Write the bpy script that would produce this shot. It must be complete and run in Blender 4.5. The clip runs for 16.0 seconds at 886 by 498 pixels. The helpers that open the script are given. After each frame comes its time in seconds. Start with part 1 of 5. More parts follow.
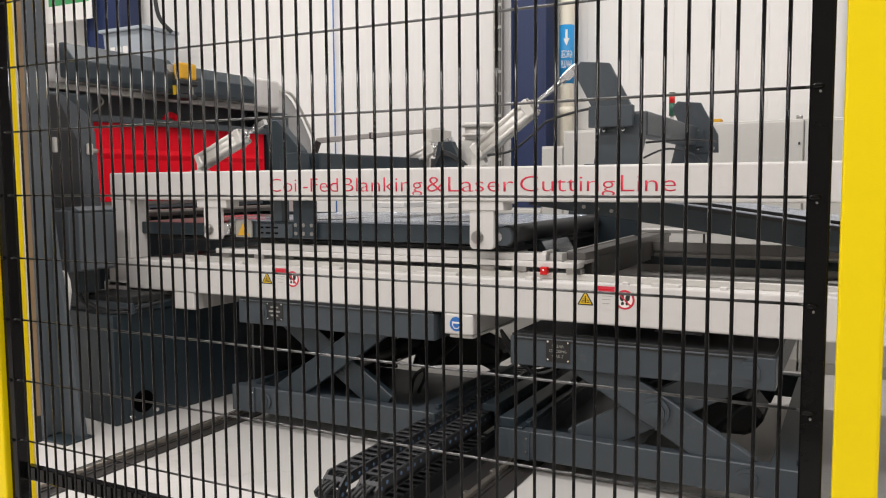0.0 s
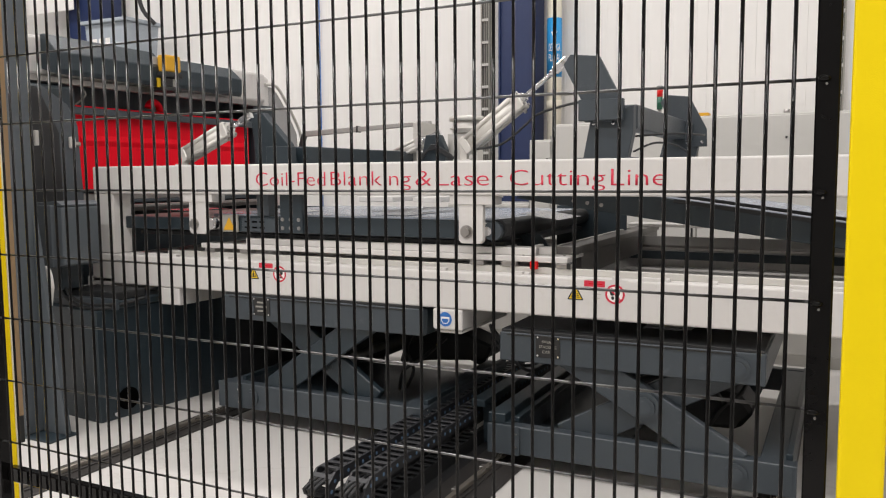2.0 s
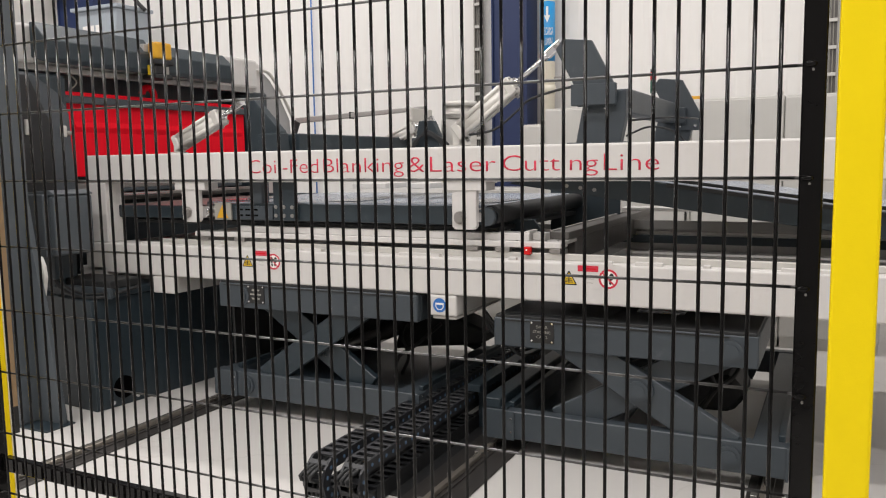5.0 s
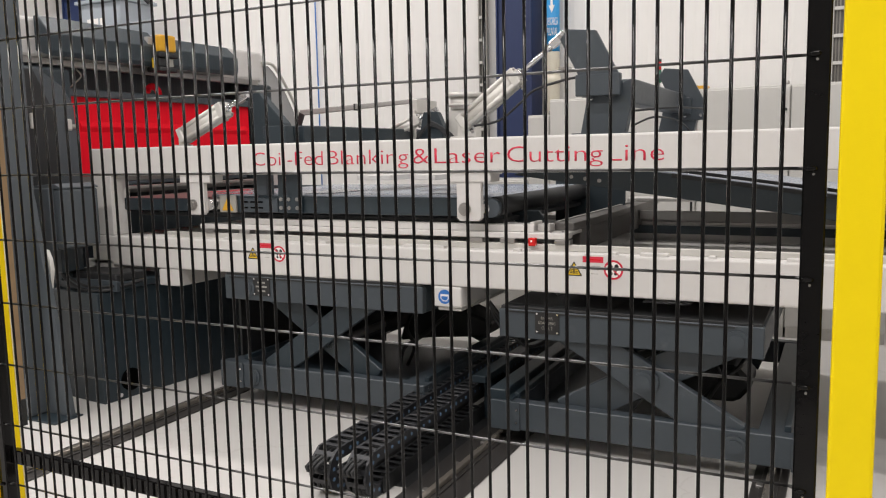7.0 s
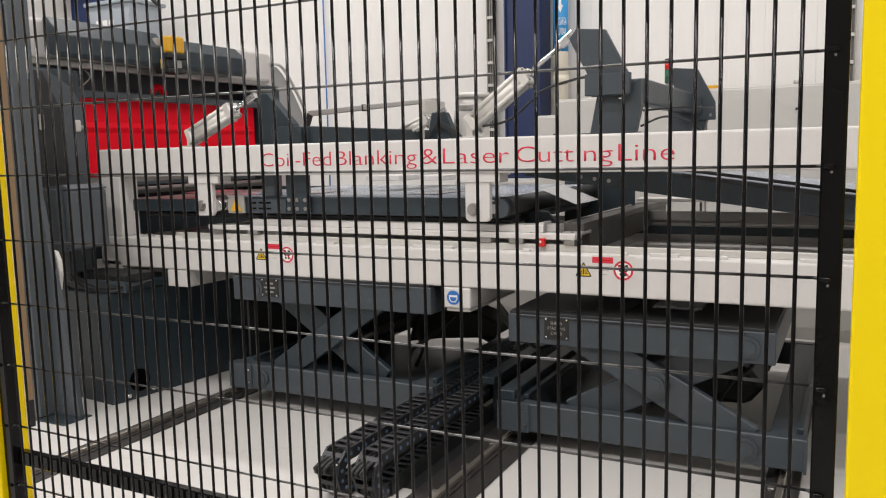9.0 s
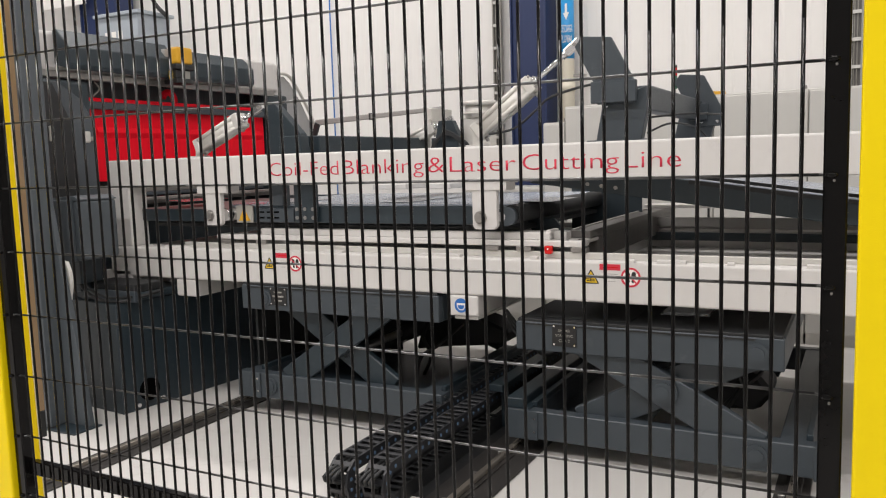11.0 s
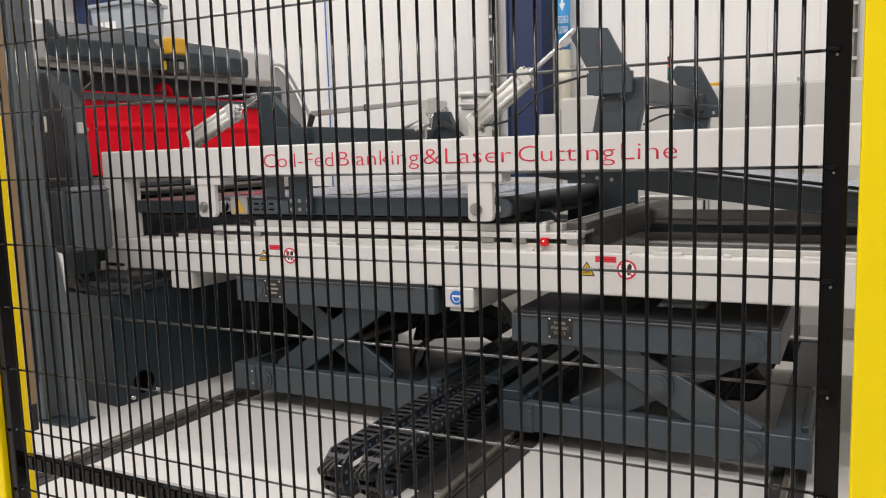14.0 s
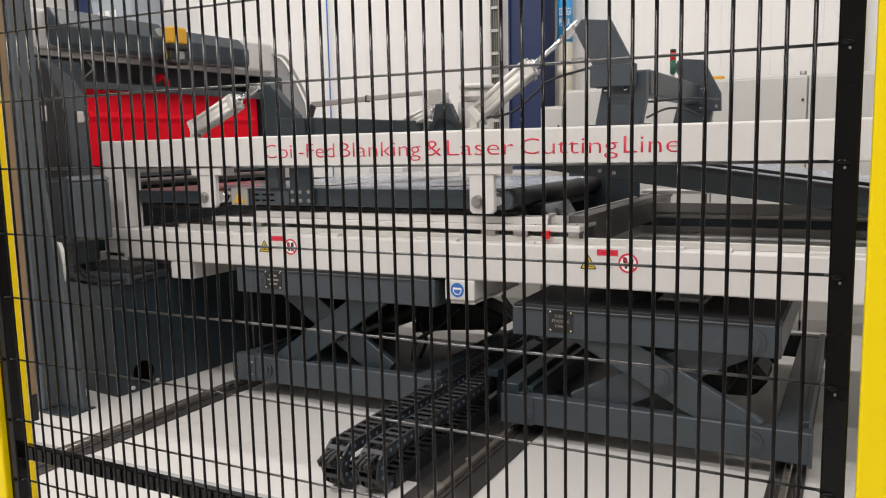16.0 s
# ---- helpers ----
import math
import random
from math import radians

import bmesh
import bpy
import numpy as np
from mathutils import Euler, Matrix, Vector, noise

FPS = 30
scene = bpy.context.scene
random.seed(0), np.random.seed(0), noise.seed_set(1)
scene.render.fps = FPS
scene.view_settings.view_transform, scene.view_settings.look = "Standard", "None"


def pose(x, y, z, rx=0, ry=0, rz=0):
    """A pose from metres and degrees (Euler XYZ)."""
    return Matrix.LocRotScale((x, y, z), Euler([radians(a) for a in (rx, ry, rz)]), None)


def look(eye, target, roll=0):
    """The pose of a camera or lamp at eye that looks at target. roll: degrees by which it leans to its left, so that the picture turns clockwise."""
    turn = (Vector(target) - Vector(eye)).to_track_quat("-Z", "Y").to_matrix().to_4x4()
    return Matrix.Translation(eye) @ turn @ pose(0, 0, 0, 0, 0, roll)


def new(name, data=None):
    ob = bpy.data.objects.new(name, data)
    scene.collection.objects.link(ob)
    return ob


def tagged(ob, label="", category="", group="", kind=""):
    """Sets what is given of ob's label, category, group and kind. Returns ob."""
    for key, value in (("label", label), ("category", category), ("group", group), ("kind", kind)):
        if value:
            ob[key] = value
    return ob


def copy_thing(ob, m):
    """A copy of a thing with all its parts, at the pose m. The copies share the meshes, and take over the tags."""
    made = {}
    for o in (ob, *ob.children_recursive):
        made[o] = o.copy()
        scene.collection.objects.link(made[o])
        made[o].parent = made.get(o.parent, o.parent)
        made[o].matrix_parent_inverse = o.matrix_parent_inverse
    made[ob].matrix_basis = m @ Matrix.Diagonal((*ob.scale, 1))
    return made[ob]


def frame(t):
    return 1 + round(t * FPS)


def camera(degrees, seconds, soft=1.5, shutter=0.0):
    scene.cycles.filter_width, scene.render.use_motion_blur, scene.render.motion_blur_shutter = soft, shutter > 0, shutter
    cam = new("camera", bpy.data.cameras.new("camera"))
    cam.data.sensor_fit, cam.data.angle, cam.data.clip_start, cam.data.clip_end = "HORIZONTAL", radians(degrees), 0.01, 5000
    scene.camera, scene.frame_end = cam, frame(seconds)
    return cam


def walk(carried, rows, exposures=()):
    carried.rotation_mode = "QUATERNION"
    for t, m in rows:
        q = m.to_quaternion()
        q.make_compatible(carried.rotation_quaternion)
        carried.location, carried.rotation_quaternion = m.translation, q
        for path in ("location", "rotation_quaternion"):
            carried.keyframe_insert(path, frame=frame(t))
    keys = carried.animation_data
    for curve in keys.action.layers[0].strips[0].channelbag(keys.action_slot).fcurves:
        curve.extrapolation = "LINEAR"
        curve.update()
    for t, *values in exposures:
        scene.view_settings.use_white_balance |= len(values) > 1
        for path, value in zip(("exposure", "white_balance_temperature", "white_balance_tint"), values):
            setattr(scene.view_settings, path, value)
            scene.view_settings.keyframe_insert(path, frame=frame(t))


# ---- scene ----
cam = camera(58.2, 16.0, soft=1.15)
PATH = [
    (0, (0.932, -4.582, 1.851), (0.004, -2.818, 1.685), -0.4),
    (0.5, (0.916, -4.581, 1.853), (-0.001, -2.811, 1.685), -0.4),
    (1, (0.909, -4.572, 1.853), (-0.002, -2.799, 1.684), -0.4),
    (1.5, (0.901, -4.565, 1.857), (-0.004, -2.791, 1.678), -0.4),
    (2, (0.893, -4.554, 1.853), (-0.002, -2.775, 1.671), -0.4),
    (2.5, (0.891, -4.55, 1.848), (0.001, -2.769, 1.662), -0.3),
    (3, (0.894, -4.545, 1.854), (0.008, -2.763, 1.655), -0.5),
    (3.5, (0.904, -4.56, 1.857), (0.021, -2.778, 1.654), -0.5),
    (4, (0.901, -4.553, 1.86), (0.021, -2.769, 1.652), -0.8),
    (6.5, (0.914, -4.549, 1.86), (0.023, -2.775, 1.625), -1.0),
    (7, (0.91, -4.549, 1.862), (0.014, -2.777, 1.621), -1.2),
    (7.5, (0.906, -4.546, 1.866), (0.007, -2.775, 1.624), -1.3),
    (8, (0.902, -4.533, 1.861), (0.001, -2.764, 1.621), -1.4),
    (8.5, (0.9, -4.53, 1.86), (-0.007, -2.764, 1.62), -1.4),
    (9, (0.896, -4.532, 1.857), (-0.018, -2.768, 1.619), -1.3),
    (11.5, (0.908, -4.541, 1.867), (-0.026, -2.786, 1.649), -1.8),
    (12, (0.907, -4.54, 1.868), (-0.024, -2.784, 1.65), -1.8),
    (12.5, (0.903, -4.542, 1.866), (-0.025, -2.784, 1.645), -1.7),
    (13, (0.9, -4.535, 1.867), (-0.026, -2.777, 1.639), -1.8),
    (13.5, (0.9, -4.533, 1.866), (-0.023, -2.774, 1.63), -1.7),
    (14, (0.899, -4.522, 1.865), (-0.023, -2.764, 1.624), -1.7),
    (14.5, (0.895, -4.521, 1.864), (-0.025, -2.763, 1.617), -1.6),
    (15, (0.892, -4.525, 1.863), (-0.025, -2.766, 1.614), -1.5),
    (15.5, (0.89, -4.518, 1.861), (-0.028, -2.759, 1.606), -1.3),
    (16, (0.882, -4.515, 1.865), (-0.038, -2.758, 1.604), -1.3),
]
walk(cam, [(t, look(eye, target, roll)) for t, eye, target, roll in PATH])

# ---- light and world ----
world = bpy.data.worlds.new("hall_air")
scene.world = world
world.use_nodes = True
world.node_tree.nodes["Background"].inputs[0].default_value = (0.75, 0.85, 1.0, 1)
world.node_tree.nodes["Background"].inputs[1].default_value = 0.05
scene.view_settings.exposure = 0.0
LAMP_WATTS = 101
LAMP_SPOTS = [(x, y) for x in (-9.5, -5.5, -1.5, 2.5) for y in (-5.7, -2.3, 2.2)]
for lx, ly in LAMP_SPOTS:
    lamp = bpy.data.lights.new("hall_lamp", "AREA")
    # The unseen row at y -5.7 is added brighter to fill front faces.
    lamp.shape, lamp.size, lamp.size_y, lamp.energy, lamp.color = "RECTANGLE", 3.7, 0.22, LAMP_WATTS * (1.55 if ly < -5 else 1.0), (1.0, 0.955, 0.932)
    lamp_ob = new("hall_lamp", lamp)
    lamp_ob.location = (lx, ly, 6.55)


# ---- materials ----
def material(name, color, rough=0.5, metal=0.0, vary=0.12, scale=6.0, bump=0.0, bump_scale=120.0, coat=0.0, dirt=None, dirt_amount=0.0, stretch=(1, 1, 1)):
    """Paint, metal or plastic with two scales of variation, worn spots and fine relief, in object space."""
    m = bpy.data.materials.new(name)
    m.use_nodes = True
    nt = m.node_tree
    bsdf = nt.nodes["Principled BSDF"]
    coord = nt.nodes.new("ShaderNodeTexCoord")
    mapping = nt.nodes.new("ShaderNodeMapping")
    mapping.inputs["Scale"].default_value = stretch
    nt.links.new(coord.outputs["Object"], mapping.inputs["Vector"])
    big = nt.nodes.new("ShaderNodeTexNoise")
    big.inputs["Scale"].default_value, big.inputs["Detail"].default_value, big.inputs["Roughness"].default_value = scale * 0.25, 5, 0.6
    fine = nt.nodes.new("ShaderNodeTexNoise")
    fine.inputs["Scale"].default_value, fine.inputs["Detail"].default_value = scale * 5, 3
    for n in (big, fine):
        nt.links.new(mapping.outputs[0], n.inputs["Vector"])
    mix = nt.nodes.new("ShaderNodeMix")
    mix.data_type = "RGBA"
    dark = tuple(c * (1 - vary) for c in color)
    light = tuple(min(1, c * (1 + vary)) for c in color)
    mix.inputs["A"].default_value, mix.inputs["B"].default_value = (*dark, 1), (*light, 1)
    add = nt.nodes.new("ShaderNodeMath")
    add.operation = "MULTIPLY_ADD"
    add.inputs[1].default_value, add.inputs[2].default_value = 0.35, 0.0
    nt.links.new(fine.outputs["Fac"], add.inputs[0])
    tot = nt.nodes.new("ShaderNodeMath")
    tot.operation = "MULTIPLY_ADD"
    tot.inputs[1].default_value = 0.65
    nt.links.new(big.outputs["Fac"], tot.inputs[0])
    nt.links.new(add.outputs[0], tot.inputs[2])
    nt.links.new(tot.outputs[0], mix.inputs["Factor"])
    out = mix.outputs["Result"]
    if dirt:
        spots = nt.nodes.new("ShaderNodeTexNoise")
        spots.inputs["Scale"].default_value, spots.inputs["Detail"].default_value, spots.inputs["Roughness"].default_value = scale * 1.3, 8, 0.75
        nt.links.new(mapping.outputs[0], spots.inputs["Vector"])
        ramp = nt.nodes.new("ShaderNodeValToRGB")
        ramp.color_ramp.elements[0].position, ramp.color_ramp.elements[1].position = 0.58, 0.74
        ramp.color_ramp.elements[0].color = (0, 0, 0, 1)
        ramp.color_ramp.elements[1].color = (dirt_amount, dirt_amount, dirt_amount, 1)
        nt.links.new(spots.outputs["Fac"], ramp.inputs["Fac"])
        mix2 = nt.nodes.new("ShaderNodeMix")
        mix2.data_type = "RGBA"
        mix2.inputs["B"].default_value = (*dirt, 1)
        nt.links.new(ramp.outputs["Color"], mix2.inputs["Factor"])
        nt.links.new(out, mix2.inputs["A"])
        out = mix2.outputs["Result"]
    nt.links.new(out, bsdf.inputs["Base Color"])
    rr = nt.nodes.new("ShaderNodeMapRange")
    rr.inputs["To Min"].default_value, rr.inputs["To Max"].default_value = max(0.03, rough - 0.1), min(1, rough + 0.1)
    nt.links.new(tot.outputs[0], rr.inputs["Value"])
    nt.links.new(rr.outputs[0], bsdf.inputs["Roughness"])
    bsdf.inputs["Metallic"].default_value = metal
    bsdf.inputs["Coat Weight"].default_value = coat
    if bump:
        relief = nt.nodes.new("ShaderNodeTexNoise")
        relief.inputs["Scale"].default_value, relief.inputs["Detail"].default_value = bump_scale, 3
        nt.links.new(mapping.outputs[0], relief.inputs["Vector"])
        bn = nt.nodes.new("ShaderNodeBump")
        bn.inputs["Strength"].default_value, bn.inputs["Distance"].default_value = bump, 0.004
        nt.links.new(relief.outputs["Fac"], bn.inputs["Height"])
        nt.links.new(bn.outputs[0], bsdf.inputs["Normal"])
    return m


WHITE = material("white_machine_paint", (0.60, 0.582, 0.562), 0.38, vary=0.06, bump=0.08, bump_scale=220, dirt=(0.34, 0.30, 0.26), dirt_amount=0.32, scale=5)
GREY = material("anthracite_paint_and_shade", (0.018, 0.029, 0.037), 0.42, vary=0.14, bump=0.12, bump_scale=260, dirt=(0.16, 0.17, 0.17), dirt_amount=0.18, scale=7)
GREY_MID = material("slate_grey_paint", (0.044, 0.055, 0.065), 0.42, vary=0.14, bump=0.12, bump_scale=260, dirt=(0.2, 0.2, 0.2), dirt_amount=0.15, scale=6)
RED = material("red_gloss_paint", (0.80, 0.003, 0.018), 0.55, vary=0.08, bump=0.06, scale=4, dirt=(0.25, 0.01, 0.012), dirt_amount=0.25)
COLGREY = material("dusty_grey_paint", (0.068, 0.080, 0.090), 0.45, vary=0.15, bump=0.12, bump_scale=260, dirt=(0.2, 0.2, 0.2), dirt_amount=0.2, scale=4)
YELLOW = material("yellow_powder_coat", (0.95, 0.72, 0.003), 0.45, vary=0.05, bump=0.15, bump_scale=400, scale=4)
AMBER = material("amber_plastic", (0.62, 0.33, 0.015), 0.4, vary=0.06)
BLACKWIRE = material("black_powder_coat", (0.005, 0.0047, 0.0047), 0.0, vary=0.2, bump=0, scale=9)
# Shinier copy of the same black coat, so horizontal wires show glints.
CROSSWIRE = material("black_coat_glint_copy", (0.006, 0.0056, 0.0055), 0.32, vary=0.2, bump=0, scale=9)
CROSSWIRE.node_tree.nodes["Principled BSDF"].inputs["IOR"].default_value = 1.75
BLACK = material("black_rubber", (0.012, 0.013, 0.014), 0.55, vary=0.25, bump=0.2, bump_scale=90)
CHAIN = material("black_nylon", (0.022, 0.023, 0.026), 0.45, vary=0.2)
# Pins are coloured blue-grey for the reflection they catch.
CHAINDOT = material("hinge_pin_blue_reflection", (0.10, 0.17, 0.27), 0.4, vary=0.1)
# Near-black without sheen, painted for the shade inside openings.
SLOT = material("opening_shade_black", (0.002, 0.002, 0.002), 0.8, vary=0.2)
ALU = material("anodised_aluminium", (0.60, 0.585, 0.55), 0.45, 0.35, vary=0.08, scale=10, stretch=(1, 1, 1))
CHROME = material("chromed_steel", (0.72, 0.72, 0.73), 0.14, 1.0, vary=0.05)
STEEL = material("raw_steel", (0.36, 0.345, 0.33), 0.36, 0.85, vary=0.2, dirt=(0.16, 0.12, 0.09), dirt_amount=0.4, scale=9)
BELT = material("conveyor_belt", (0.42, 0.46, 0.52), 0.22, 0.35, vary=0.25, scale=8, stretch=(1, 6, 1))
SHEET = material("galvanised_sheet", (0.56, 0.575, 0.6), 0.24, 0.9, vary=0.03, scale=3)
BLUE = material("navy_column_paint", (0.011, 0.024, 0.085), 0.5, vary=0.15, bump=0.1, dirt=(0.03, 0.05, 0.12), dirt_amount=0.4)
SIGNBLUE = material("sign_blue", (0.02, 0.27, 0.60), 0.45, vary=0.05)
DISCBLUE = material("sticker_blue", (0.02, 0.14, 0.46), 0.4, vary=0.05)
BEIGE = material("cabinet_beige", (0.56, 0.55, 0.52), 0.42, vary=0.04, bump=0.08, bump_scale=300)
PIPE = material("cream_pvc", (0.68, 0.64, 0.53), 0.4, vary=0.06)
BIN = material("blue_grey_plastic", (0.33, 0.37, 0.41), 0.5, vary=0.06)
STICKWHITE = material("sticker_white", (0.8, 0.78, 0.75), 0.4, vary=0.03)
STICKRED = material("sticker_red", (0.56, 0.022, 0.05), 0.4, vary=0.05)
STICKYEL = material("sticker_yellow", (0.70, 0.46, 0.015), 0.4, vary=0.04)
STICKBLK = material("sticker_black", (0.015, 0.015, 0.015), 0.45, vary=0.1)
LETTER = material("crimson_vinyl", (0.60, 0.02, 0.055), 0.35, vary=0.05)
# Tan is a reflection painted onto the dark glossy window.
TAN = material("window_tan_reflection", (0.31, 0.21, 0.12), 0.22, vary=0.12)
GREENBOARD = material("green_board", (0.05, 0.30, 0.10), 0.5, vary=0.05)
REDLENS = material("red_lens", (0.6, 0.01, 0.01), 0.2, vary=0.1)
GREENLENS = material("green_lens", (0.01, 0.09, 0.05), 0.25, vary=0.1)
LABELGREY = material("engraved_letters", (0.3, 0.29, 0.26), 0.5, vary=0.05)
RAILBASE = material("oily_rail_steel", (0.045, 0.042, 0.040), 0.4, 0.3, vary=0.3, dirt=(0.16, 0.14, 0.12), dirt_amount=0.5, scale=5, stretch=(4, 0.6, 4))
WORNRAIL = material("polished_rail_head", (0.42, 0.38, 0.33), 0.28, 0.8, vary=0.35, dirt=(0.06, 0.05, 0.045), dirt_amount=0.8, scale=4, stretch=(2, 0.5, 2))
WEB = material("brown_grey_steel", (0.13, 0.122, 0.115), 0.42, 0.2, vary=0.2, scale=4, dirt=(0.24, 0.22, 0.2), dirt_amount=0.3, stretch=(1, 0.4, 1))
GLASS = material("smoked_guard_panel", (0.33, 0.33, 0.33), 0.15, vary=0.1)

for flat_paint, level in ((RED, 0.12), (YELLOW, 0.2), (BLACKWIRE, 0.17), (CROSSWIRE, 1.0), (SLOT, 0.0)):
    flat_paint.node_tree.nodes["Principled BSDF"].inputs["Specular IOR Level"].default_value = level


def floor_material():
    m = material("sealed_concrete", (0.58, 0.562, 0.54), 0.36, vary=0.07, scale=2.2, bump=0.06, bump_scale=60, dirt=(0.40, 0.38, 0.35), dirt_amount=0.35)
    nt = m.node_tree
    bsdf = nt.nodes["Principled BSDF"]
    base = bsdf.inputs["Base Color"].links[0].from_socket
    coord = nt.nodes.new("ShaderNodeTexCoord")
    crack = nt.nodes.new("ShaderNodeTexVoronoi")
    crack.feature = "DISTANCE_TO_EDGE"
    crack.inputs["Scale"].default_value = 0.55
    warp = nt.nodes.new("ShaderNodeTexNoise")
    warp.inputs["Scale"].default_value, warp.inputs["Detail"].default_value = 3, 6
    vadd = nt.nodes.new("ShaderNodeVectorMath")
    vadd.operation = "MULTIPLY_ADD"
    vadd.inputs[1].default_value = (0.5, 0.5, 0.5)
    nt.links.new(coord.outputs["Object"], warp.inputs["Vector"])
    nt.links.new(warp.outputs["Color"], vadd.inputs[0])
    nt.links.new(coord.outputs["Object"], vadd.inputs[2])
    nt.links.new(vadd.outputs[0], crack.inputs["Vector"])
    ramp = nt.nodes.new("ShaderNodeValToRGB")
    ramp.color_ramp.elements[0].position, ramp.color_ramp.elements[1].position = 0.0, 0.006
    ramp.color_ramp.elements[0].color, ramp.color_ramp.elements[1].color = (0.16, 0.16, 0.16, 1), (0, 0, 0, 1)
    nt.links.new(crack.outputs["Distance"], ramp.inputs["Fac"])
    mix = nt.nodes.new("ShaderNodeMix")
    mix.data_type = "RGBA"
    mix.inputs["B"].default_value = (0.25, 0.22, 0.19, 1)
    nt.links.new(ramp.outputs["Color"], mix.inputs["Factor"])
    nt.links.new(base, mix.inputs["A"])
    nt.links.new(mix.outputs["Result"], bsdf.inputs["Base Color"])
    return m


FLOOR = floor_material()
WALL = material("white_wall_panel", (0.78, 0.765, 0.74), 0.55, vary=0.035, scale=1.5, bump=0.05, dirt=(0.6, 0.58, 0.55), dirt_amount=0.2)


TRAYGREY = material("tray_grey_paint", (0.33, 0.32, 0.305), 0.5, vary=0.15, scale=5, bump=0.1, dirt=(0.17, 0.16, 0.15), dirt_amount=0.4)
TRAYTOP = material("tray_sheet_steel", (0.50, 0.485, 0.465), 0.38, 0.15, vary=0.12, scale=3, dirt=(0.28, 0.26, 0.24), dirt_amount=0.35, stretch=(0.4, 1, 1))
HALLGREY = material("hall_grey", (0.34, 0.333, 0.326), 0.7, vary=0.1, scale=1.5)


# ---- mesh helpers ----
def B():
    return bmesh.new()


def box(bm, lo, hi, bevel=0.0, rot=None, seg=1):
    """A box from lo to hi, its edges rounded; rot: a matrix applied to it."""
    lo, hi = Vector(lo), Vector(hi)
    r = bmesh.ops.create_cube(bm, size=1.0)
    vs = r["verts"]
    c, s = (lo + hi) / 2, hi - lo
    for v in vs:
        v.co = Vector((v.co.x * s.x, v.co.y * s.y, v.co.z * s.z)) + c
    if bevel:
        es = list({e for v in vs for e in v.link_edges})
        r = bmesh.ops.bevel(bm, geom=es, offset=bevel, segments=seg, affect="EDGES", profile=0.5)
        vs = list({v for f in r["faces"] for v in f.verts} | {v for v in vs if v.is_valid})
    if rot is not None:
        bmesh.ops.transform(bm, matrix=rot, verts=vs)
    return bm


def rod(bm, a, b, r, n=16, r2=None, smooth=True):
    """A round bar from a to b."""
    a, b = Vector(a), Vector(b)
    d = b - a
    m = Matrix.Translation((a + b) / 2) @ d.to_track_quat("Z", "Y").to_matrix().to_4x4()
    g = bmesh.ops.create_cone(bm, cap_ends=True, segments=n, radius1=r, radius2=r if r2 is None else r2, depth=d.length, matrix=m)
    if smooth:
        for f in {f for v in g["verts"] for f in v.link_faces}:
            f.smooth = len(f.verts) == 4
    return bm


def prism(bm, outline, axis, lo, hi, bevel=0.0):
    """A plate: an outline in the two other axes, from lo to hi along axis."""
    def put(p, w):
        return {"x": (w, p[0], p[1]), "y": (p[0], w, p[1]), "z": (p[0], p[1], w)}[axis]
    a = [bm.verts.new(put(p, lo)) for p in outline]
    b = [bm.verts.new(put(p, hi)) for p in outline]
    n = len(outline)
    fs = [bm.faces.new(a), bm.faces.new(list(reversed(b)))]
    fs += [bm.faces.new((a[(i + 1) % n], a[i], b[i], b[(i + 1) % n])) for i in range(n)]
    bmesh.ops.recalc_face_normals(bm, faces=fs)
    if bevel:
        bmesh.ops.bevel(bm, geom=list({e for f in fs for e in f.edges}), offset=bevel, segments=1, affect="EDGES", profile=0.5)
    return bm


def mesh_from(name, bm, mat):
    me = bpy.data.meshes.new(name)
    bm.to_mesh(me)
    bm.free()
    me.materials.append(mat)
    return me


def part(name, bm, mat, parent, label=""):
    ob = new(name, mesh_from(name, bm, mat))
    ob.parent = parent
    if label:
        tagged(ob, label)
    return ob


def thing(name, label, category, at=(0, 0, 0), group="", kind=""):
    ob = new(name)
    ob.location = at
    ob.empty_display_size = 0.1
    return tagged(ob, label, category, group, kind)


def solid(name, bm, mat, label, category, group="", kind=""):
    return tagged(new(name, mesh_from(name, bm, mat)), label, category, group, kind)


def tube(bm, points, r, n=8):
    """A bent cable or pipe through points."""
    pts = [Vector(p) for p in points]
    fine = []
    for i in range(len(pts) - 1):
        p0, p1, p2, p3 = pts[max(0, i - 1)], pts[i], pts[i + 1], pts[min(len(pts) - 1, i + 2)]
        for k in range(6):
            t = k / 6
            fine.append(0.5 * ((2 * p1) + (p2 - p0) * t + (2 * p0 - 5 * p1 + 4 * p2 - p3) * t * t + (3 * p1 - p0 - 3 * p2 + p3) * t ** 3))
    fine.append(pts[-1])
    rings = []
    for i, p in enumerate(fine):
        d = (fine[min(len(fine) - 1, i + 1)] - fine[max(0, i - 1)]).normalized()
        u = d.orthogonal().normalized()
        if rings:
            u = (last_u - d * last_u.dot(d)).normalized()
        last_u = u
        w = d.cross(u)
        rings.append([bm.verts.new(p + r * (math.cos(2 * math.pi * k / n) * u + math.sin(2 * math.pi * k / n) * w)) for k in range(n)])
    for a, b in zip(rings, rings[1:]):
        for k in range(n):
            bm.faces.new((a[k], a[(k + 1) % n], b[(k + 1) % n], b[k])).smooth = True
    bm.faces.new(list(reversed(rings[0])))
    bm.faces.new(rings[-1])
    return bm


